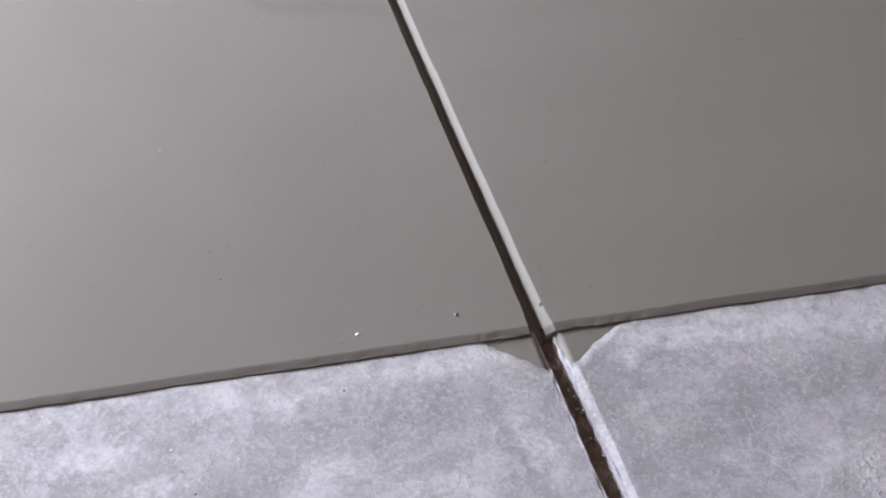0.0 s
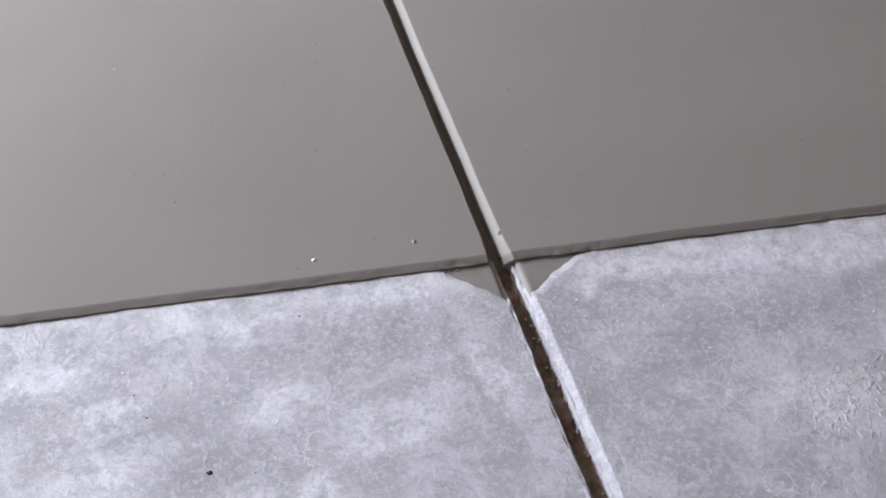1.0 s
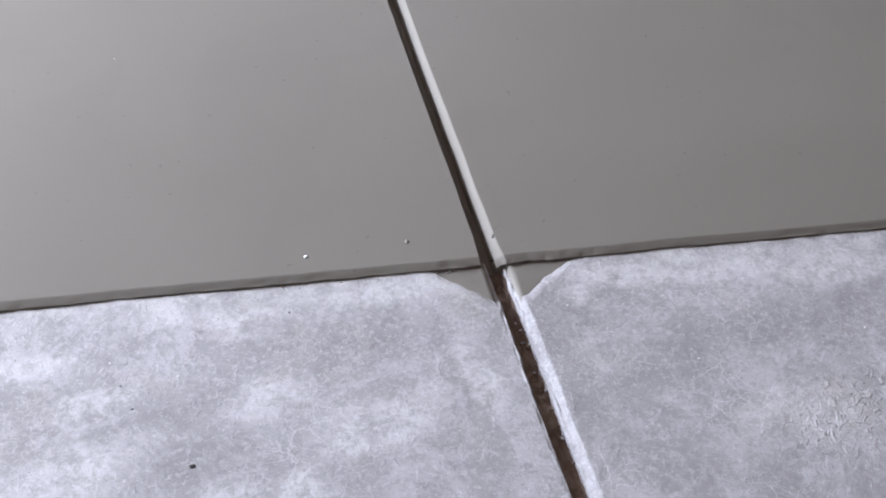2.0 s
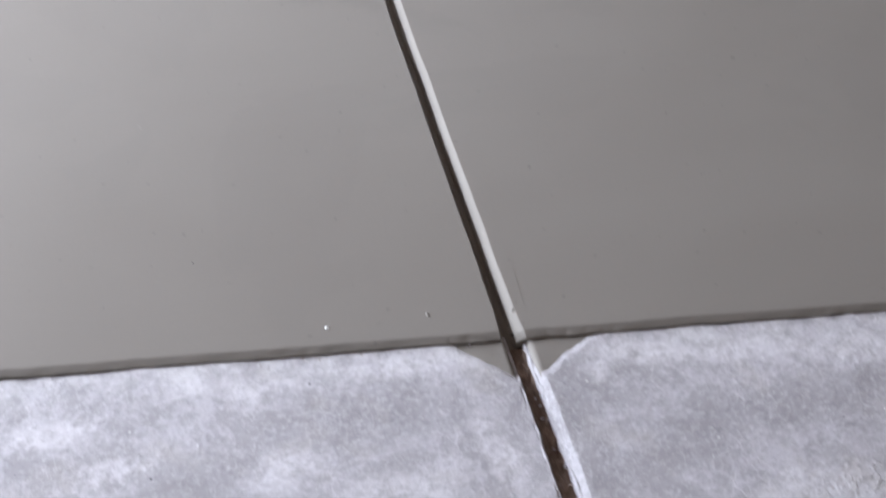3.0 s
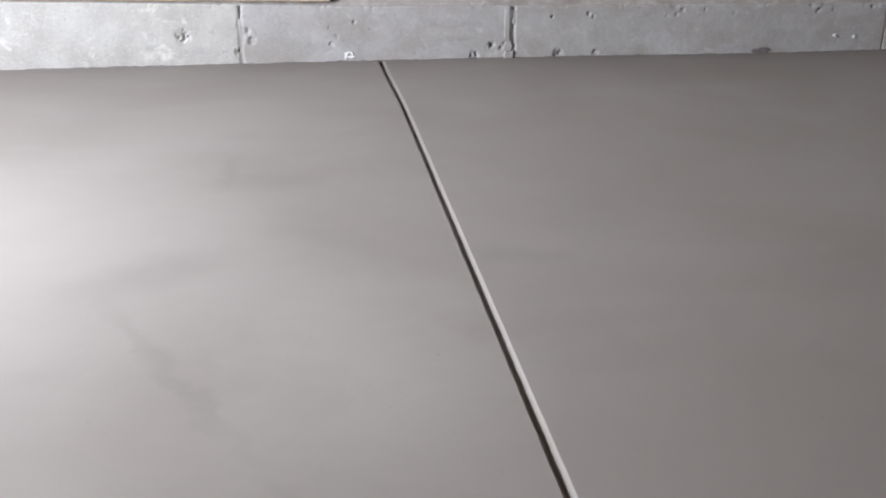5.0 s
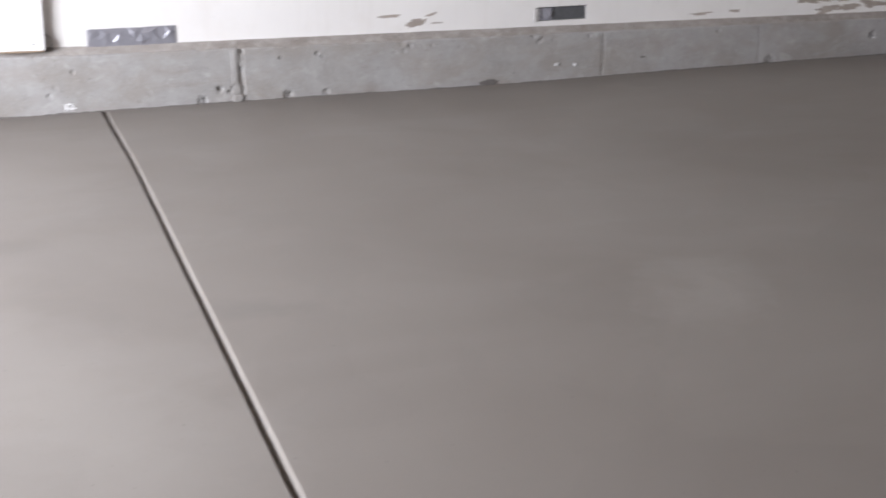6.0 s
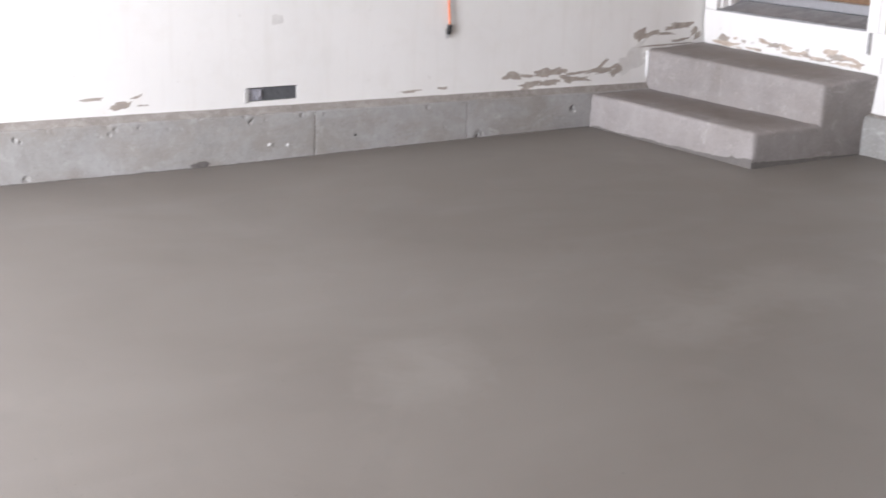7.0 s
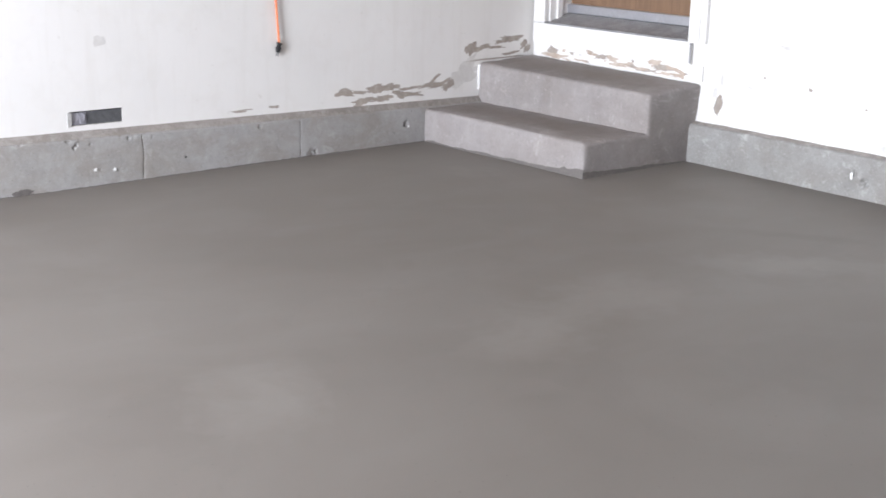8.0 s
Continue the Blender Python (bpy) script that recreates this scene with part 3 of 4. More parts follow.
def old_point(x, s):
    y = slab_edge(x) + 0.012 - s
    z = OLD_TOP + 0.0012 * noise.noise(Vector((x * 5, y * 5, 2))) + 0.0006 * noise.noise(Vector((x * 26, y * 26, 2)))
    gz = groove_at(x * 0.77 - 0.0068, y, 0.0014, 0.024)
    # broken corners on both sides of the joint, along the new slab
    chip = 0.0
    if -0.10 < x < 0.14 and s < 0.13:
        reach = 0.085 * (1 - (abs(x) / (0.115 if x > 0 else 0.085)) ** 1.2) if abs(x) < (0.115 if x > 0 else 0.085) else 0
        reach += 0.008 * noise.noise(Vector((x * 22, 3, 1))) + 0.003 * noise.noise(Vector((x * 75, 3, 1)))
        k = min(1.0, max(0.0, (reach + 0.012 + 0.004 * noise.noise(Vector((x * 70, s * 70, 6))) - s) / (0.040 if x > 0 else 0.034)))
        chip = -0.007 * k * k * (3 - 2 * k)
    z += min(gz, chip)
    if s < 0.019:
        z -= 0.004 * max(0.0, 0.35 + noise.noise(Vector((x * 30, 7, s * 40)))) * (1 - s / 0.019)
    if -0.012 < x < 0.018:
        z += 0.003 * noise.noise(Vector((x * 150, y * 70, 0)))
    return Vector((x, y, z))


old_slab = tagged(link("ground", sheet(XS, OLD_SS, old_point), OLD, True), "old weathered light grey concrete with whitish blotches", "concrete floor", kind="structure")

DIRT_S = [0.004 + 0.0026 * i for i in range(300)]


def dirt_point(x, s):
    y = slab_edge(x) - s
    rough_ = 0.0034 * noise.noise(Vector((x * 170, y * 90, 0))) + 0.0022 * noise.noise(Vector((x * 380, y * 300, 0)))
    return Vector((x, y, OLD_TOP - 0.0145 + 0.5 * max(0.0, x - 0.010) + 0.15 * max(0.0, 0.003 - x) + rough_))


bm = sheet([-0.005 + 0.0009 * i for i in range(32)], DIRT_S, dirt_point)
tagged(link("joint_dirt", bm, GROOVE_DIRT, True), "brown crumbly dirt lying in the old joint", "dirt", kind="stuff")

# fresh paste that fills the broken corners beside the joint
SP_U = [i / 14 for i in range(15)]


def spill(name, side, width, seed):
    def place(u, v):
        inner = 0.0135 if side > 0 else 0.0062
        x = side * (inner + u * (width - inner))
        reach = 0.088 * (1 - (max(0.0, u)) ** 1.25) + 0.006 * noise.noise(Vector((u * 6, seed, 0)))
        y = slab_edge(x) + 0.010 - v * max(0.012, reach + 0.01)
        z = OLD_TOP - 0.0015 - 0.006 * (v ** 6) - (0.018 if u == 0 else 0.0) + 0.0006 * noise.noise(Vector((x * 60, y * 60, seed)))
        return Vector((x, y, z))
    ob = link(name, sheet(SP_U, [i / 10 for i in range(11)], place), FRESH, True)
    return tagged(ob, "small smear of fresh grey concrete beside the joint", "concrete patch", "patches beside the joint")


spill("concrete_patch", -1, 0.085, 1.0)
spill("concrete_patch", 1, 0.115, 5.0)

# ---- walls, ceiling, ground outside ----
TURN = Matrix.Translation((5.0, 4.34, 0)) @ Matrix.Rotation(radians(-1.3), 4, "Z") @ Matrix.Translation((-5.0, -4.34, 0))
XR, XRW = 4.997, 5.042        # face of the short curb, face of the short wall (before the slight turn)
TOP = 3.0


def holed_wall(us, vs, holes, make):
    bm = bmesh.new()
    for i in range(len(us) - 1):
        for j in range(len(vs) - 1):
            if (i, j) not in holes:
                lo, hi = make(us[i], us[i + 1], vs[j], vs[j + 1])
                add_box(bm, lo, hi)
    bmesh.ops.remove_doubles(bm, verts=bm.verts, dist=0.0001)
    return bm


VENT = (2.078, 2.346, 0.276, 0.343)
wall_back = tagged(link("wall_north", holed_wall([-3.48, VENT[0], VENT[1], 5.4], [-0.1, VENT[2], VENT[3], TOP], {(1, 1)}, lambda a, b, c, d: ((a, YW, c), (b, YW + 0.16, d))), WALL), "white painted wall with peeling paint near its foot", "wall", kind="structure")
DOOR_Y = (4.402, 5.532)
bm = holed_wall([-3.2, DOOR_Y[0], DOOR_Y[1], YW - 0.002], [-0.1, 0.63, 2.72, TOP], {(1, 1)}, lambda a, b, c, d: ((XRW, a, c), (XRW + 0.16, b, d)))
bm.transform(TURN)
wall_east = tagged(link("wall_east", bm, WALL), "bright white painted wall beside the door", "wall", kind="structure")
wall_west = tagged(link("wall_west", holed_wall([-3.2, 1.6, 4.36, YW - 0.002], [-0.1, 2.35, TOP], {(1, 0)}, lambda a, b, c, d: ((-3.48, a, c), (-3.28, b, d))), WALL), "white painted wall round the wide open garage door", "wall", kind="structure")
# unseen south wall and ceiling, added to close the room and hold down fill
wall_south = tagged(link("wall_south", box_bm((-3.48, -3.36, -0.1), (5.6, -3.2, TOP)), BOUNCE_DARK), "unseen added wall, dark brown to cut and warm bounced light", "wall", kind="structure")
ceiling = tagged(link("ceiling", box_bm((-3.48, -3.36, TOP), (5.6, 5.8, TOP + 0.15)), BOUNCE_DARK), "unseen added ceiling, dark brown to cut and warm bounced light", "ceiling", kind="structure")
bm = sheet([-400, -120, -40, -15, -6, -3.26], [-400, -100, -30, -8, 0, 6, 15, 40, 120, 400], lambda x, y: Vector((x, y, -0.06)))
tagged(link("pavement", bm, GROUND), "plain pale concrete drive outside", "drive", kind="structure")

# ---- curbs ----


def lip(x):
    return 0.236 - 0.0125 * (x - 0.6) - 0.02 * min(0.0, x)


CRATERS = [(-0.903, 0.125, 0.030, 0.014), (-0.62, 0.145, 0.014, 0.012), (-0.60, 0.10, 0.016, 0.014), (-0.66, 0.05, 0.016, 0.016), (-0.215, 0.11, 0.009, 0.010), (-0.24, 0.075, 0.010, 0.010),
           (0.50, 0.055, 0.014, 0.016), (0.545, 0.04, 0.010, 0.012), (0.56, 0.06, 0.008, 0.009), (4.062, 0.107, 0.016, 0.024), (0.42, 0.01, 0.02, 0.012), (0.82, 0.005, 0.022, 0.012), (1.0, 0.006, 0.016, 0.010),
           (2.05, 0.215, 0.012, 0.014), (2.66, 0.08, 0.005, 0.008), (3.42, 0.004, 0.03, 0.012)]


def curb_run(x0, x1, place, craters, seed, chips, ragged=(0.0, 0.0)):
    """One cast length of curb: upright face and chipped lip."""
    n = max(4, int((x1 - x0) / 0.0048))
    xs = [x0, x0 + 0.002] + [x0 + 0.005 + (x1 - x0 - 0.010) * i / n for i in range(n + 1)] + [x1 - 0.002, x1]
    rows = [("face", k / 45) for k in range(46)] + [("lip", 0.5), ("lip", 1.0), ("back", 0.0)]

    def at(x, j):
        kind, k = rows[j]
        h = lip(x)
        inset = 0.0
        end = min(x - x0, x1 - x)
        if end < 0.002:
            inset = 0.002 * (1 - end / 0.002)
        rag, joint = (ragged[0], x0) if x - x0 < x1 - x else (ragged[1], x1)
        if end < 0.04:
            # the joint wanders a little as it runs down the face
            x += (1 - end / 0.04) * (0.006 * noise.noise(Vector((k * 2.5, round(joint, 1) * 7, 0))) + 0.002 * noise.noise(Vector((k * 11, round(joint, 1) * 7, 5))))
        if rag and end < 0.03:
            wide = 0.012 + 0.012 * noise.noise(Vector((k * 5, seed, 2))) + 0.006 * noise.noise(Vector((k * 19, seed, 2)))
            inset += rag * max(0.0, 1 - end / max(0.003, wide)) ** 0.6
        nz = noise.noise(Vector((x * 6, k * 2, seed))) * 0.0022 + noise.noise(Vector((x * 40, k * 9, seed))) * 0.0006 + noise.noise(Vector((x * 110, k * 25, seed))) * 0.0005
        chip = max(0.0, noise.noise(Vector((x * 13, seed, 0))) * 1.1 + noise.noise(Vector((x * 50, seed, 4))) * 0.9 - 0.25) * chips
        if kind == "face":
            z = -0.03 + (h - 0.004 + 0.03) * k
            d = nz
            hole = noise.noise(Vector((x * 62, z * 62, seed + 5)))
            if hole > 0.72:
                d += (hole - 0.72) * 0.06
            for cx, cz, cr, cd in craters:
                q = math.hypot(x - cx, z - cz) / cr
                if q < 1.3:
                    d += cd * max(0.0, 1 - q * q / 1.69) * (0.15 + 1.9 * max(0.0, 0.3 + noise.noise(Vector((x * 85, z * 85, 3))))) - 0.3 * cd * max(0.0, noise.noise(Vector((x * 110, z * 110, 8)))) * (1.3 - q)
            if k > 0.90:
                d += chip * 0.009 * ((k - 0.90) / 0.10) * max(0.0, 0.7 + 1.2 * noise.noise(Vector((x * 22, z * 60, seed))))
            return place(x, d + inset, z)
        if kind == "lip":
            return place(x, 0.006 * k + chip * 0.018 + nz + inset, h - 0.004 + 0.006 * k - chip * 0.008)
        return place(x, 0.06, h - 0.004)

    return sheet(xs, list(range(len(rows))), at)


def ledge_run(x0, x1, place, seed, rise=0.036):
    """The rough mortar ledge that slopes from the curb's lip up to the wall."""
    n = int((x1 - x0) / 0.012)
    xs = [x0 + (x1 - x0) * i / n for i in range(n + 1)]

    def at(x, k):
        nz = noise.noise(Vector((x * 9, k * 3, seed))) * 0.004 + noise.noise(Vector((x * 45, k * 8, seed))) * 0.002
        return place(x, 0.0045 + 0.0365 * k + (nz * 0.6 if k < 0.9 else 0), lip(x) - 0.006 + (rise + 0.008) * min(1.0, k * 1.05) ** 0.9 + (nz if k > 0 else 0))

    return sheet(xs, [i / 7 for i in range(8)], at)


chance = random.Random(21)
for i in range(16):
    # small broken pits close under the lip
    CRATERS.append((chance.choice((chance.uniform(0.65, 2.43), chance.uniform(-0.6, 3.4))), chance.uniform(0.176, 0.200), chance.uniform(0.005, 0.011), chance.uniform(0.005, 0.011)))
curb = thing("curb_north", (0, YC, 0), "low grey cast concrete curb with joints and chipped edge along the wall", "curb", kind="structure")
cuts = [-3.28, -1.95, -0.649, 0.606, 2.431, 3.346, 5.03]
ROUGH_ENDS = {-0.649: 0.006, 0.606: 0.011, 2.431: 0.0015, 3.346: 0.001}
for i, (a, b) in enumerate(zip(cuts, cuts[1:])):
    bm = curb_run(a + 0.0012, b - 0.0012, lambda x, d, z: Vector((x, YC + d, z)), CRATERS, i * 3.1, 0.8 if 0.7 < b < 2.6 else 0.45, (ROUGH_ENDS.get(a, 0.0), ROUGH_ENDS.get(b, 0.0)))
    piece("curb_segment", bm, CURB_PALE if b < 0 else CURB, curb, smooth=True)
piece("mortar_ledge", ledge_run(-3.28, 4.70, lambda x, d, z: Vector((x, YC + d, z)), 3.0), LEDGE, curb, "brownish rough mortar ledge", True)
piece("joint_filler", box_bm((-3.28, YC + 0.019, -0.03), (5.0, YC + 0.03, 0.185)), GROOVE_DIRT, curb, "dark dirt inside the curb joints")
for z0, z1, back in ((-0.02, 0.05, 0.005), (0.075, 0.13, 0.009), (0.15, 0.215, 0.006)):
    piece("joint_mortar", worn_box((0.598, YC + back, z0), (0.616, YC + 0.018, z1), 0.003, 0.006, 0.005, z0 * 40), CURB, curb, "crumbly mortar in a joint", True)
piece("joint_mortar", worn_box((-0.656, YC + 0.0035, -0.02), (-0.642, YC + 0.018, 0.198), 0.003, 0.008, 0.003, 4.6), CURB, curb, "crumbly pale mortar in a joint", True)


# dark strip that paints the shadowed gap between curb and slab
def curb_foot(x, v):
    h = 0.0035 + 0.0045 * noise.noise(Vector((x * 8, 3, 0))) + 0.004 * noise.noise(Vector((x * 37, 6, 0)))
    return Vector((x, YC - 0.0042 + 0.003 * v, -0.003 + sag(x, YC) + max(0.0012, h) * v + 0.003 * v))


piece("foot_fringe", sheet([-1.6 + 0.010 * i for i in range(580)], [0, 0.5, 1.0], curb_foot), WETCEMENT_GAP, curb, "dark strip for the shaded gap along the foot", True)
# a raised strip of mortar beside one of the joints
piece("mortar_strip", worn_box((0.560, YC - 0.004, 0.075), (0.586, YC + 0.02, 0.232), 0.004, 0.008, 0.004, 0.6), CURB, curb, "pale raised strip of mortar", True)
piece("mortar_lump", worn_box((0.560, YC - 0.012, -0.01), (0.606, YC + 0.02, 0.028), 0.010, 0.006, 0.006, 1.6), CURB, curb, "pale lump of mortar", True)
piece("splash", blob((1.815, YC - 0.003, -0.014), X, Z, -Y, 0.10, 0.044, 77.0, 0.001, 0.6, 0, 50), WETCEMENT_GAP, curb, "dark wet splash at the foot of the curb")

curb_e = thing("curb_east", (XR, 3.0, 0), "low grey stained concrete curb below the white wall", "curb", kind="structure")
E_CRATERS = [(3.30, 0.115, 0.016, 0.012), (3.24, 0.075, 0.022, 0.02), (3.06, 0.09, 0.02, 0.016)]
EAST = lambda y, d, z: TURN @ Vector((XR + d * 1.2, y, z - lip(y) + 0.206))
piece("mortar_ledge", ledge_run(-3.2, 4.345, EAST, 9.0, 0.012), LEDGE, curb_e, "brownish rough mortar ledge", True)
bm = curb_run(0.2, 4.345, EAST, E_CRATERS, 40.0, 0.4)
piece("curb_segment", bm, CURB_LIMED, curb_e, smooth=True)
bm = curb_run(-3.2, 0.195, EAST, [], 44.0, 0.3)
piece("curb_segment", bm, CURB_LIMED, curb_e, smooth=True)

# ---- concrete steps below the door ----
SX1, SX2, SYF = 4.194, 4.662, 4.335
H1, H2 = 0.183, 0.390
steps = thing("concrete_steps", ((SX1 + XRW) / 2, 5.0, 0), "two rough grey concrete steps with worn rounded edges below the door", "steps")
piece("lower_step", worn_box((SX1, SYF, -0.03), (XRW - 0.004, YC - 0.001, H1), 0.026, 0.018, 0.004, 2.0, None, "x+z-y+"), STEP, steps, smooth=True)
bm = worn_box((SX2, SYF + 0.0005, H1 - 0.03), (XRW - 0.004, YW - 0.003, H2), 0.024, 0.018, 0.004, 2.0, None, "x+z-y+")
for v in bm.verts:
    x, y, k = v.co.x, v.co.y, max(0.0, (v.co.z - H1) / (H2 - H1))
    v.co.z += k * (0.022 * (y - SYF) / 1.3 + 0.028 * (x - SX2) / 0.38)
    v.co.x -= 0.030 * (y - SYF) / 1.3 * (XRW - x) / (XRW - SX2)
    v.co.y -= 0.030 * k * (x - SX2) / 0.38
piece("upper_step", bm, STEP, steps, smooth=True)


def fringe(u, v):
    """Wet paste that climbs the foot of the lower step, higher towards its free corner."""
    h = 0.008 + 0.026 * u ** 1.6 + 0.008 * noise.noise(Vector((u * 9, 0, 0))) + 0.005 * noise.noise(Vector((u * 30, 2, 0)))
    if u > 0.86:
        h += 0.018 * min(1.0, (u - 0.86) / 0.03)
    return Vector((SX1 - 0.0055 + 0.003 * v, YC - 0.02 + (SYF - 0.004 - YC + 0.02) * u, -0.004 + max(0.003, h) * v))


def fringe_side(u, v):
    h = 0.036 - 0.026 * u + 0.007 * noise.noise(Vector((u * 7, 5, 0))) + 0.003 * noise.noise(Vector((u * 25, 8, 0)))
    return Vector((SX1 - 0.004 + (XRW - 0.06 - SX1) * u, SYF - 0.0055 + 0.003 * v, -0.004 + max(0.003, h) * v))


piece("foot_fringe", sheet([i / 140 for i in range(141)], [0, 0.3, 0.7, 0.97, 1.0], fringe), WETCEMENT_GAP, steps, "dark wet paste along the foot", True)
piece("foot_fringe", sheet([i / 90 for i in range(91)], [0, 0.3, 0.7, 0.97, 1.0], fringe_side), WETCEMENT_GAP, steps, "dark wet paste along the foot", True)
# ---- door in the short wall ----
bm = box_bm((XRW - 0.012, DOOR_Y[0] - 0.105, 0.43), (XRW - 0.001, YW - 0.012, 0.515), 0.002)
add_box(bm, (XRW - 0.02, DOOR_Y[0] - 0.02, 0.515), (XRW - 0.001, YW - 0.012, 0.634))
bm.transform(TURN)
board = tagged(link("trim", bm, TRIM), "white board under the door sill with peeling paint", "trim", kind="structure")

# grey strip on the board's end, its colour standing for the gap's shade
bm = box_bm((XRW - 0.0225, DOOR_Y[0] - 0.026, 0.522), (XRW - 0.018, DOOR_Y[0] - 0.012, 0.631), 0.001)
bm.transform(TURN)
under(link("board_end_shade", bm, SILL), board)

door = thing("door_1", (XRW, 5.0, 0.64), "brown wooden door in a white frame above the steps", "door", kind="structure")


def door_piece(name, bm, mat, label=""):
    bm.transform(TURN)
    return piece(name, bm, mat, door, label)


bm = worn_box((XRW - 0.021, DOOR_Y[0] - 0.012, 0.6355), (XRW + 0.16, DOOR_Y[1] - 0.0005, 0.645), 0.003, 0.03, 0.0012, 3)
for v in bm.verts:
    v.co.z += 0.30 * max(0.0, v.co.x - XRW - 0.005)
door_piece("sill", bm, SILL, "worn grey door sill")
door_piece("threshold", box_bm((XRW + 0.155, DOOR_Y[0] + 0.004, 0.692), (XRW + 0.215, DOOR_Y[1] - 0.004, 0.748), 0.006), ALU, "bluish aluminium threshold")
door_piece("leaf", box_bm((XRW + 0.185, DOOR_Y[0] + 0.035, 0.742), (XRW + 0.225, DOOR_Y[1] - 0.008, 2.69), 0.003), DOORWOOD, "brown wooden door leaf")
bm = box_bm((XRW - 0.026, DOOR_Y[0] - 0.118, 0.632), (XRW + 0.012, DOOR_Y[0] + 0.002, 2.80), 0.006)
add_box(bm, (XRW - 0.034, DOOR_Y[0] - 0.080, 0.640), (XRW - 0.026, DOOR_Y[0] - 0.045, 2.79))
door_piece("casing", bm, TRIM, "white door casing")
door_piece("casing", box_bm((XRW - 0.024, DOOR_Y[1] - 0.006, 0.640), (XRW + 0.012, YW - 0.012, 2.80), 0.006), TRIM, "white door casing")
door_piece("casing", box_bm((XRW - 0.024, DOOR_Y[0] - 0.105, 2.70), (XRW + 0.012, YW - 0.012, 2.82), 0.006), TRIM, "white door casing")
for y0, y1 in ((DOOR_Y[0] - 0.002, DOOR_Y[0] + 0.018), (DOOR_Y[1] - 0.018, DOOR_Y[1] + 0.002)):
    door_piece("jamb", box_bm((XRW + 0.013, y0, 0.644), (XRW + 0.235, y1, 2.71), 0.002), TRIM, "white door jamb")
door_piece("door_stop", box_bm((XRW + 0.06, DOOR_Y[1] - 0.034, 0.644), (XRW + 0.10, DOOR_Y[1] - 0.019, 2.70), 0.002), TRIM)
door_piece("back_wall", box_bm((XRW + 0.24, DOOR_Y[0] - 0.1, 0.5), (XRW + 0.26, YW, 2.8)), WALL)

# ---- white panel, tape, vent, cord on the long wall ----
panel = thing("white_panel", (-0.95, 5.6, 0.278), "large white painted board fixed to the wall above the curb", "panel")
TILT = Matrix.Translation((-0.24, 5.6, 0.28)) @ Matrix.Rotation(radians(1.3), 4, "Y") @ Matrix.Translation((0.24, -5.6, -0.28))
piece("board", box_bm((-1.85, 5.588, 0.279), (-0.240, YW - 0.001, 1.65), 0.003, TILT), BOARD, panel)
piece("bottom_edge", worn_box((-1.84, 5.5905, 0.2725), (-0.243, YW - 0.002, 0.2790), 0.002, 0.02, 0.003, 2, TILT), RAW, panel, "raw chipped brown lower edge")
for x, z in ((-0.712, 0.313), (-0.51, 0.360), (-0.285, 0.308)):
    bm = bmesh.new()
    bmesh.ops.create_cone(bm, cap_ends=True, segments=12, radius1=0.006, radius2=0.004, depth=0.004, matrix=Matrix.Translation((x, 5.587, z)) @ Matrix.Rotation(radians(90), 4, "X"))
    piece("screw", bm, STEEL, panel, "small steel screw head")


def tube(name, pts, radius, mat):
    cu = bpy.data.curves.new(name, "CURVE")
    cu.dimensions, cu.bevel_depth, cu.bevel_resolution = "3D", radius, 3
    sp = cu.splines.new("POLY")
    sp.points.add(len(pts) - 1)
    for p, q in zip(sp.points, pts):
        p.co = (*q, 1)
    tmp = bpy.data.objects.new(name, cu)
    me = bpy.data.meshes.new_from_object(tmp)
    bpy.data.objects.remove(tmp)
    me.name = name
    for p in me.polygons:
        p.use_smooth = True
    me.materials.clear()
    me.materials.append(mat)
    return new(name, me)


pts = [(-1.75 + 0.055 * i, 5.5845, 0.395 + 0.03 * (i / 10) ** 2 + 0.012 * math.sin(i * 0.7) + (0.02 * max(0, i - 12))) for i in range(22)]
tagged(tube("wire", pts, 0.0028, DARKTAPE), "thin dark wire hanging across the white panel", "wire")

bm = sheet([i / 12 for i in range(13)], [i / 8 for i in range(9)], lambda u, v: Vector((-0.236 + 0.028 * math.sin(v * math.pi) + 0.001, YW - 0.004 - 0.03 * (1 - u), 0.27 + 0.075 * v)))
tagged(link("rubber_flap", bm, BLACK, True), "small black rubber end tucked behind the panel", "rubber flap")


def wrinkled(x0, x1, z0, z1, seed, amp, y, nu=26, nv=6):
    """Tape pressed on the wall in sharp crumpled facets."""
    rnd = random.Random(seed)
    bm = bmesh.new()
    grid = []
    for i in range(nu + 1):
        col = []
        for j in range(nv + 1):
            u, v = i / nu, j / nv
            inside = 0 < i < nu and 0 < j < nv
            du, dv = (rnd.uniform(-0.35, 0.35) / nu, rnd.uniform(-0.35, 0.35) / nv) if inside else (0, rnd.uniform(-0.02, 0.02) if 0 < i < nu else 0)
            fold = abs(noise.noise(Vector((u * 8 + v * 2.2, v * 0.6, seed)))) * 1.3 * (0.35 + u) + rnd.uniform(0, 0.22)
            col.append(bm.verts.new((x0 + (x1 - x0) * (u + du), y - 0.001 - (amp * fold if inside else 0.0015), z0 + (z1 - z0) * (v + dv))))
        grid.append(col)
    for i in range(nu):
        for j in range(nv):
            a, b, c, d = grid[i][j], grid[i + 1][j], grid[i + 1][j + 1], grid[i][j + 1]
            for tri in (((a, b, c), (a, c, d)) if rnd.random() < 0.5 else ((a, b, d), (b, c, d))):
                bm.faces.new(tri)
    rim = [e for e in bm.edges if e.is_boundary]
    g = bmesh.ops.extrude_edge_only(bm, edges=rim)
    for v in g["geom"]:
        if isinstance(v, bmesh.types.BMVert):
            v.co.y = y + 0.004
    return bm


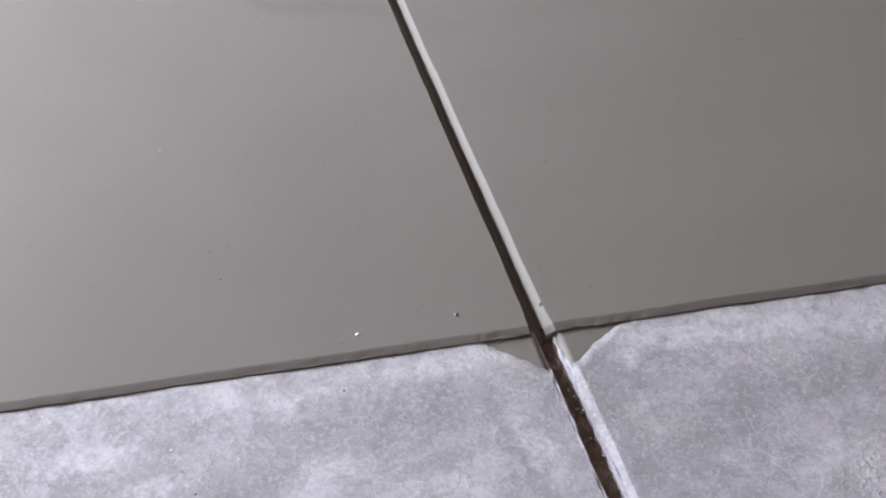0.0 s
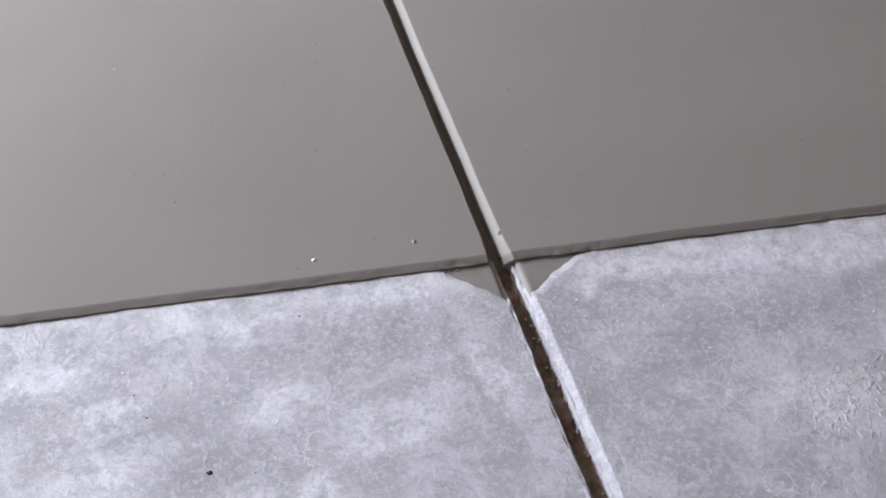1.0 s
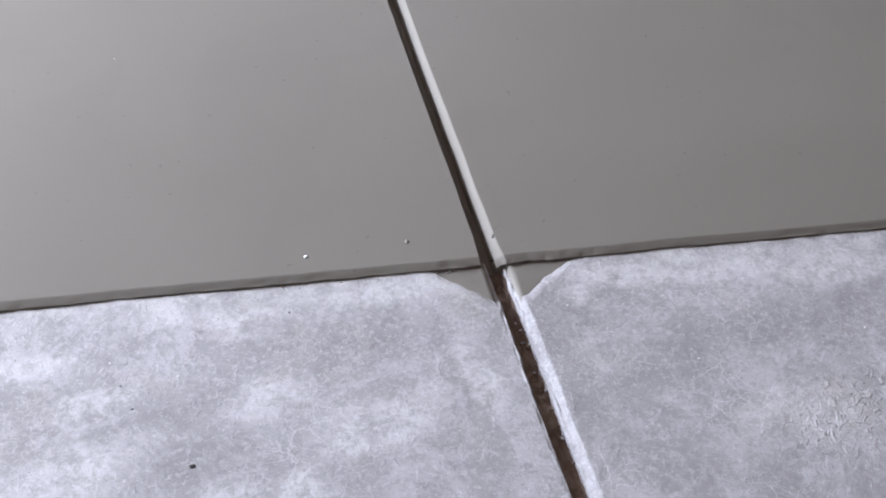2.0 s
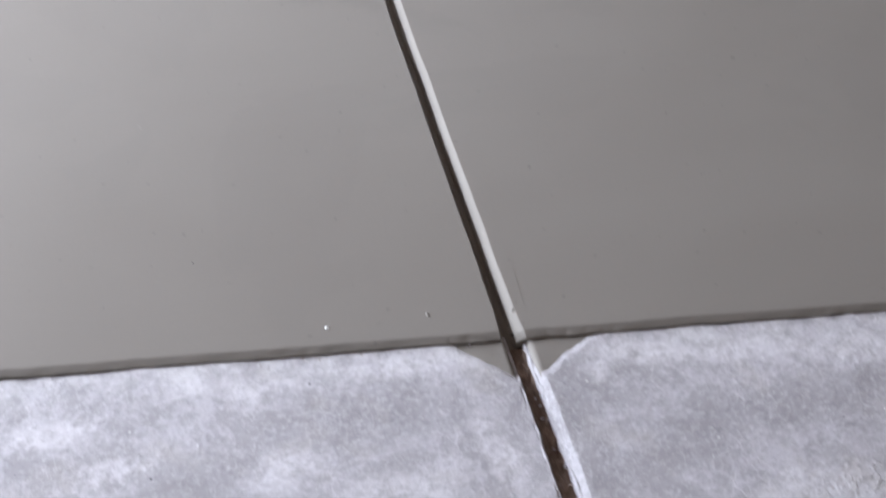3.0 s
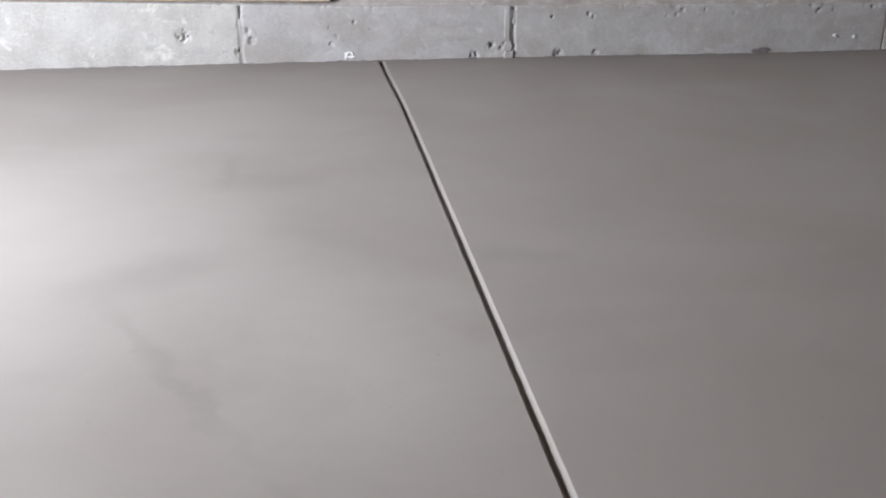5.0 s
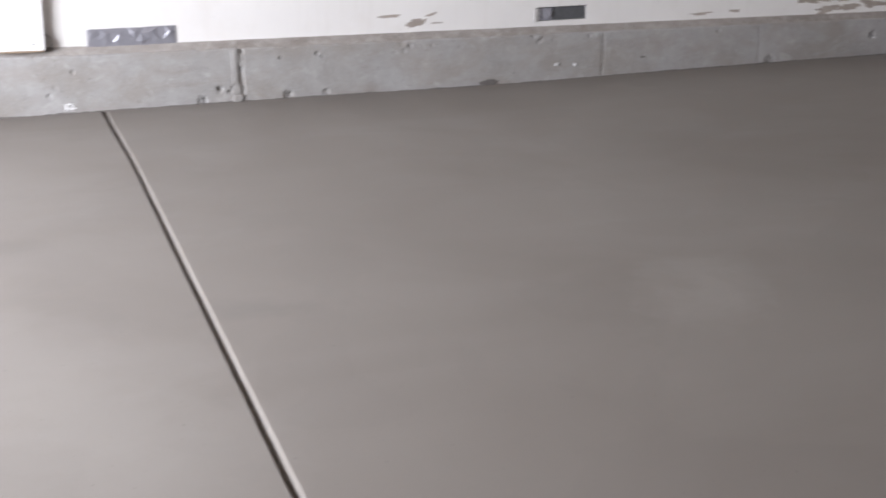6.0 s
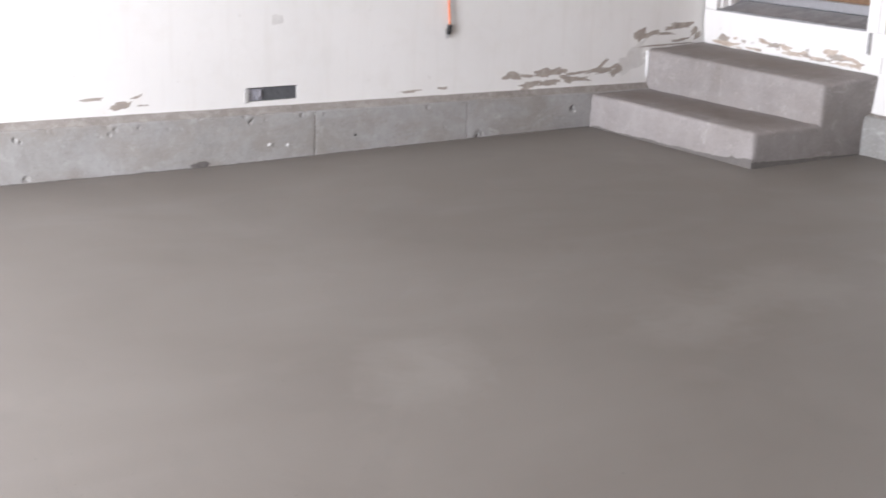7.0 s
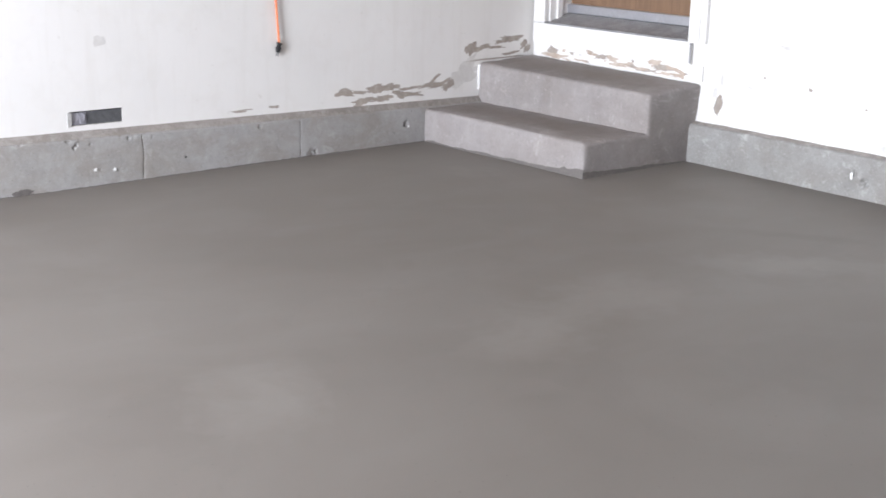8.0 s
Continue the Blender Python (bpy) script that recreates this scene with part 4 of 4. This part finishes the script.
tagged(link("duct_tape_patch", wrinkled(-0.060, 0.325, 0.272, 0.350, 3, 0.020, YW, 15, 3), TAPE, False), "crinkled silver duct tape patch on the white wall", "duct tape")

vent = thing("wall_vent", (2.2, YW, VENT[2]), "small rectangular wall vent blocked with dark grey tape", "vent")
piece("cover", wrinkled(VENT[0] + 0.004, VENT[1] - 0.002, VENT[2] + 0.002, VENT[3] - 0.002, 8, 0.003, YW + 0.008), DARKTAPE, vent)
piece("backing", box_bm((VENT[0] - 0.01, YW + 0.03, VENT[2] - 0.01), (VENT[1] + 0.01, YW + 0.15, VENT[3] + 0.01)), DARKHOLE, vent)
piece("flange", worn_box((VENT[0] - 0.012, YW - 0.004, VENT[2] - 0.004), (VENT[0] + 0.010, YW + 0.018, VENT[3] - 0.004), 0.002, 0.006, 0.003, 1), VENT_EDGE, vent, "pale grey bent edge")
piece("loose_film", wrinkled(VENT[0] - 0.012, VENT[0] + 0.085, VENT[2] + 0.004, VENT[3] - 0.006, 21, 0.010, YW + 0.006, 8, 4), TAPE, vent, "crinkled loose grey tape end")
piece("upper_edge", box_bm((VENT[0], YW - 0.002, VENT[3] - 0.003), (VENT[1], YW + 0.02, VENT[3] + 0.0005), 0.0008), DARKHOLE, vent, "dark upper edge")

cord = thing("extension_cord", (3.21, YW - 0.02, 0.6), "orange extension cord with black plug hanging on the wall", "cord")
pts = []
for i in range(60):
    k = i / 59
    z = 0.605 + (TOP - 0.605) * k
    pts.append((3.230 - 0.030 * min(1, k * 8) + 0.004 * math.sin(z * 9), YW - 0.016 - 0.004 * math.sin(z * 4), z))
ob = tube("cable", pts, 0.0062, ORANGE)
under(ob, cord)
bm = bmesh.new()
LEAN = Matrix.Translation((3.224, YW - 0.016, 0.578)) @ Matrix.Rotation(radians(14), 4, "Y")
add_box(bm, (-0.010, -0.009, -0.022), (0.010, 0.009, 0.030), LEAN)
bmesh.ops.bevel(bm, geom=list(bm.edges), offset=0.004, segments=2, affect="EDGES", profile=0.5)
plug = piece("plug", bm, BLACK, cord, "black plug")
bm = bmesh.new()
add_box(bm, (-0.013, -0.010, -0.003), (0.013, 0.010, 0.004), LEAN)
add_box(bm, (-0.012, -0.010, 0.024), (0.012, 0.010, 0.030), LEAN)
piece("plug_ring", bm, BLACK, cord)
bm = bmesh.new()
for dx in (-0.005, 0.005):
    add_box(bm, (dx - 0.001, -0.003, -0.040), (dx + 0.001, 0.003, -0.020), LEAN)
piece("prong", bm, STEEL, cord, "steel plug prongs")

# ---- peeling paint and marks ----
FLAKES = [(1.325, 0.338, 0.11, 0.010, 0), (1.463, 0.303, 0.085, 0.026, 0.1), (1.43, 0.293, 0.06, 0.014, 0.1), (1.53, 0.338, 0.055, 0.010, 0.3), (1.555, 0.296, 0.05, 0.006, 0),
          (2.989, 0.268, 0.085, 0.011, 0.05), (3.04, 0.272, 0.07, 0.006, 0), (3.201, 0.273, 0.056, 0.014, 0), (3.655, 0.309, 0.12, 0.030, 0), (3.755, 0.305, 0.12, 0.016, -0.05), (3.865, 0.316, 0.12, 0.034, 0.05), (3.945, 0.318, 0.12, 0.032, 0.05),
          (3.79, 0.252, 0.13, 0.030, 0.1), (3.90, 0.258, 0.17, 0.034, 0), (4.04, 0.277, 0.09, 0.036, -0.25), (4.12, 0.270, 0.16, 0.020, -0.05), (4.13, 0.304, 0.20, 0.014, 0.05), (4.25, 0.309, 0.13, 0.018, 0.1),
          (4.31, 0.304, 0.13, 0.024, 0.15), (4.40, 0.300, 0.09, 0.030, 0.5), (4.37, 0.322, 0.10, 0.014, 0.4), (4.30, 0.348, 0.075, 0.018, 0.7), (4.27, 0.328, 0.05, 0.012, 0.6), (4.565, 0.505, 0.08, 0.050, 0.4), (4.60, 0.488, 0.10, 0.030, 0),
          (4.66, 0.503, 0.12, 0.020, 0.1), (4.76, 0.498, 0.14, 0.014, 0), (4.80, 0.530, 0.12, 0.024, 0.1), (4.88, 0.540, 0.13, 0.038, 0), (4.87, 0.455, 0.13, 0.013, 0.1), (4.99, 0.500, 0.055, 0.040, 0.3), (5.015, 0.475, 0.045, 0.030, 0.5), (4.82, 0.434, 0.40, 0.008, 0.02)]
for i, (x, z, w, h, spin) in enumerate(FLAKES):
    under(tagged(link("peeled_patch", blob((x, YW, z), X, Z, -Y, w, h * 1.15, i * 2.3, 0.0006 + 0.0002 * (i % 6), 0.6, spin, 70), PEEL), "bare brown patch where paint has peeled"), wall_back)
for i in range(12):
    y, w = chance.uniform(DOOR_Y[0] - 0.05, YW - 0.16), chance.uniform(0.02, 0.09)
    under(link("peeled_patch", blob(TURN @ Vector((XRW - 0.012, y, 0.437 + 0.05 * chance.random() ** 1.6)), TURN.to_3x3() @ Y, Z, TURN.to_3x3() @ -X, w * 0.7, w * chance.uniform(0.12, 0.3), 90 + i * 1.3, 0.0022 + 0.00006 * i, 0.8, chance.uniform(-0.3, 0.3), 40), (PALEPEEL, PLASTER, PALEPEEL, PEEL)[i % 4]), board)
under(link("plaster_patch", blob((4.51, YW, 0.362), X, Z, -Y, 0.27, 0.13, 3.3, 0.0004, 0.5, 0.45, 60), PLASTER), wall_back)
under(link("filled_patch", blob((2.245, YW, 0.667), X, Z, -Y, 0.064, 0.050, 7.7, 0.0006, 0.25, 0, 40), PLASTER), wall_back)
piece("paint_run", worn_box((SX2 - 0.040, YW - 0.014, 0.255), (SX2 - 0.030, YW - 0.001, H2 + 0.012), 0.003, 0.010, 0.004, 6), WHITEPAINT, steps, "white paint run at the wall", True)

W_, N_ = TURN.to_3x3() @ Y, TURN.to_3x3() @ -X
B_FLAKES = [(5.455, 0.484, 0.085, 0.034, 0.2), (5.44, 0.452, 0.15, 0.020, 0), (5.36, 0.490, 0.03, 0.012, 0), (5.29, 0.478, 0.03, 0.016, 0), (5.20, 0.447, 0.10, 0.010, 0), (5.13, 0.496, 0.09, 0.018, 0.1), (5.06, 0.482, 0.12, 0.022, -0.1),
            (4.955, 0.480, 0.09, 0.030, 0.2), (4.90, 0.455, 0.12, 0.016, 0), (4.80, 0.490, 0.02, 0.014, 0), (4.77, 0.455, 0.20, 0.014, 0.05), (4.64, 0.492, 0.085, 0.034, -0.1), (4.58, 0.474, 0.13, 0.022, 0), (4.50, 0.478, 0.12, 0.020, 0.2),
            (4.53, 0.447, 0.15, 0.018, 0), (4.68, 0.450, 0.14, 0.016, 0), (4.44, 0.456, 0.06, 0.026, 0.3)]
for i, (y, z, w, h, spin) in enumerate(B_FLAKES):
    under(link("peeled_patch", blob(TURN @ Vector((XRW - 0.012, y, z)), W_, Z, N_, w, h * 1.2, 50 + i * 1.7, 0.0005 + 0.00015 * (i % 11), 0.7, spin, 70), PALEPEEL if i % 3 else PEEL), board)
E_MARKS = [(4.185, 0.325, 0.045, 0.10, 0.3, PEEL), (4.21, 0.385, 0.03, 0.05, 0.1, PLASTER), (4.17, 0.46, 0.02, 0.06, 0, PLASTER), (3.787, 0.665, 0.06, 0.022, 0.1, PLASTER), (3.62, 0.475, 0.022, 0.016, 0, PEEL), (3.98, 0.44, 0.05, 0.012, 0.2, PLASTER), (3.19, 0.243, 0.10, 0.05, 0.2, PLASTER), (3.9, 0.5, 0.012, 0.010, 0, PEEL), (3.3, 0.42, 0.012, 0.01, 0, PEEL)]
for i, (y, z, w, h, spin, mt) in enumerate(E_MARKS):
    under(link("scuff_mark", blob(TURN @ Vector((XRW, y, z)), W_, Z, N_, w, h, 90 + i * 1.9, 0.0012, 0.45, spin), mt), wall_east)

# white paint spots on the curbs, and one dark disc over a small pit
for i, (x, z, w, h, mt) in enumerate(((-0.163, 0.036, 0.032, 0.008, WHITEPAINT), (-0.158, 0.016, 0.034, 0.009, WHITEPAINT), (-0.176, 0.026, 0.009, 0.03, WHITEPAINT), (-0.148, 0.027, 0.008, 0.014, WHITEPAINT),
                                      (4.075, 0.092, 0.014, 0.012, WHITEPAINT), (2.176, 0.065, 0.016, 0.014, WHITEPAINT), (2.275, 0.057, 0.013, 0.014, WHITEPAINT), (2.656, 0.073, 0.008, 0.009, DARKHOLE))):
    under(link("curb_spot", blob((x, YC - 0.0036, z), X, Z, -Y, w, h, 130 + i * 1.3, 0.0006 + 0.0003 * i, 0.7, 0, 50), mt), curb)
under(link("curb_spot", blob(TURN @ Vector((XR - 0.003, 3.31, 0.105)), W_, Z, N_, 0.016, 0.034, 140, 0.001, 0.5), WHITEPAINT), curb_e)

# ---- crumbs on the slabs ----


GRIT = {}


def crumb(name, x, y, z, size, mat, label, seed):
    """A small uneven crumb; grains of grit gather in one loose heap for each material."""
    loose = name == "grit"
    bm = GRIT.setdefault(mat.name, (bmesh.new(), mat))[0] if loose else bmesh.new()
    for v in bmesh.ops.create_icosphere(bm, subdivisions=1 if loose else 2, radius=1)["verts"]:
        k = 1 + 0.5 * noise.noise(v.co * 1.5 + Vector((seed, 0, 0)))
        v.co = Vector((x + v.co.x * size * k * (1.0 + 0.5 * math.sin(seed * 7)), y + v.co.y * size * k, z + (v.co.z * 0.32 + 0.16) * size * k))
    if not loose:
        tagged(link(name, bm, mat, True), label, "crumb", "loose crumbs")


crumb("concrete_crumb", -0.238, 0.881, 0.0, 0.0024, WHITEPAINT, "tiny white chip lying on the fresh slab", 1)
crumb("concrete_crumb", -0.453, 1.354, 0.0, 0.0013, WHITEPAINT, "tiny white chip lying on the fresh slab", 6)
crumb("concrete_crumb", -0.400, 1.040, 0.0, 0.0014, DARKHOLE, "tiny dark speck on the fresh slab", 7)
crumb("concrete_crumb", -0.102, 0.877, -0.0004, 0.0034, FRESH, "small lump of paste on the fresh slab", 8)
crumb("concrete_crumb", 0.201, 0.800, -0.008, 0.0036, DARKHOLE, "dark crumb on the edge of the fresh slab", 2)
crumb("concrete_crumb", -0.420, 0.595, OLD_TOP, 0.0030, DARKHOLE, "dark crumb on the old concrete", 3)
for i in range(46):
    x, y = random.uniform(-0.75, 0.6), 0.0
    y = slab_edge(x) - abs(random.gauss(0.0, 0.16)) - 0.012
    crumb("grit", x, y, OLD_TOP, random.uniform(0.0006, 0.0014), random.choice((WHITEPAINT, DARKHOLE, GROOVE_DIRT, OLD)), "tiny grain of grit on the old concrete", i + 10.0)
for i in range(30):
    x = random.uniform(-0.6, 0.5)
    crumb("grit", x, slab_edge(x) + random.uniform(0.004, 0.012), -0.011, random.uniform(0.001, 0.0022), DARKHOLE, "dark grain in the slab's tooled edge", i + 80.0)
for i in range(40):
    y = 0.735 - 0.008 * i + random.uniform(-0.008, 0.008)
    crumb("grit", 0.011 + random.uniform(-0.007, 0.007), y, OLD_TOP - 0.011, random.uniform(0.0016, 0.0034), random.choice((OLD, GROOVE_DIRT, GROOVE_DIRT)), "rough crumb lying in the old joint", i + 120.0)

# torn crumbs along the edge of the old concrete and in the joint's shoulder
for i in range(70):
    x = random.choice((random.uniform(-0.40, -0.05), random.uniform(-0.75, -0.05), random.uniform(0.11, 0.55)))
    crumb("grit", x, slab_edge(x) - random.uniform(0.0, 0.010), OLD_TOP - 0.001, random.uniform(0.0007, 0.0020), random.choice((OLD, OLD, WHITEPAINT, GROOVE_DIRT)), "torn crumb along the old concrete's edge", i + 200.0)
crumb("concrete_crumb", 0.0135, 0.862, -0.002, 0.0040, FRESH, "small lump of paste on the joint's shoulder", 5)

for bm, mat in GRIT.values():
    tagged(link("grit", bm, mat, True), "scattered tiny grains of grit on the concrete", "grit", kind="stuff")

# thin ridges of paste dragged beside the joint
for x0, y0, x1, y1 in ((0.046, 1.22, 0.038, 1.00), (0.038, 1.00, 0.030, 0.86), (0.055, 1.20, 0.060, 1.12)):
    bm = bmesh.new()
    n_ = 24
    low, top, far = [], [], []
    for i in range(n_ + 1):
        k = i / n_
        x = x0 + (x1 - x0) * k + 0.0008 * noise.noise(Vector((k * 6, x0 * 90, 0)))
        y = y0 + (y1 - y0) * k
        h = 0.0004 * max(0.1, math.sin(math.pi * k)) * (0.7 + 0.5 * noise.noise(Vector((k * 14, 2, 0))))
        low.append(bm.verts.new((x - 0.0006, y, -0.0006)))
        top.append(bm.verts.new((x, y, h)))
        far.append(bm.verts.new((x + 0.0006, y, -0.0006)))
    for i in range(n_):
        bm.faces.new((low[i], low[i + 1], top[i + 1], top[i]))
        bm.faces.new((top[i], top[i + 1], far[i + 1], far[i]))
    under(link("trowel_ridge", bm, FRESH, True), floor)
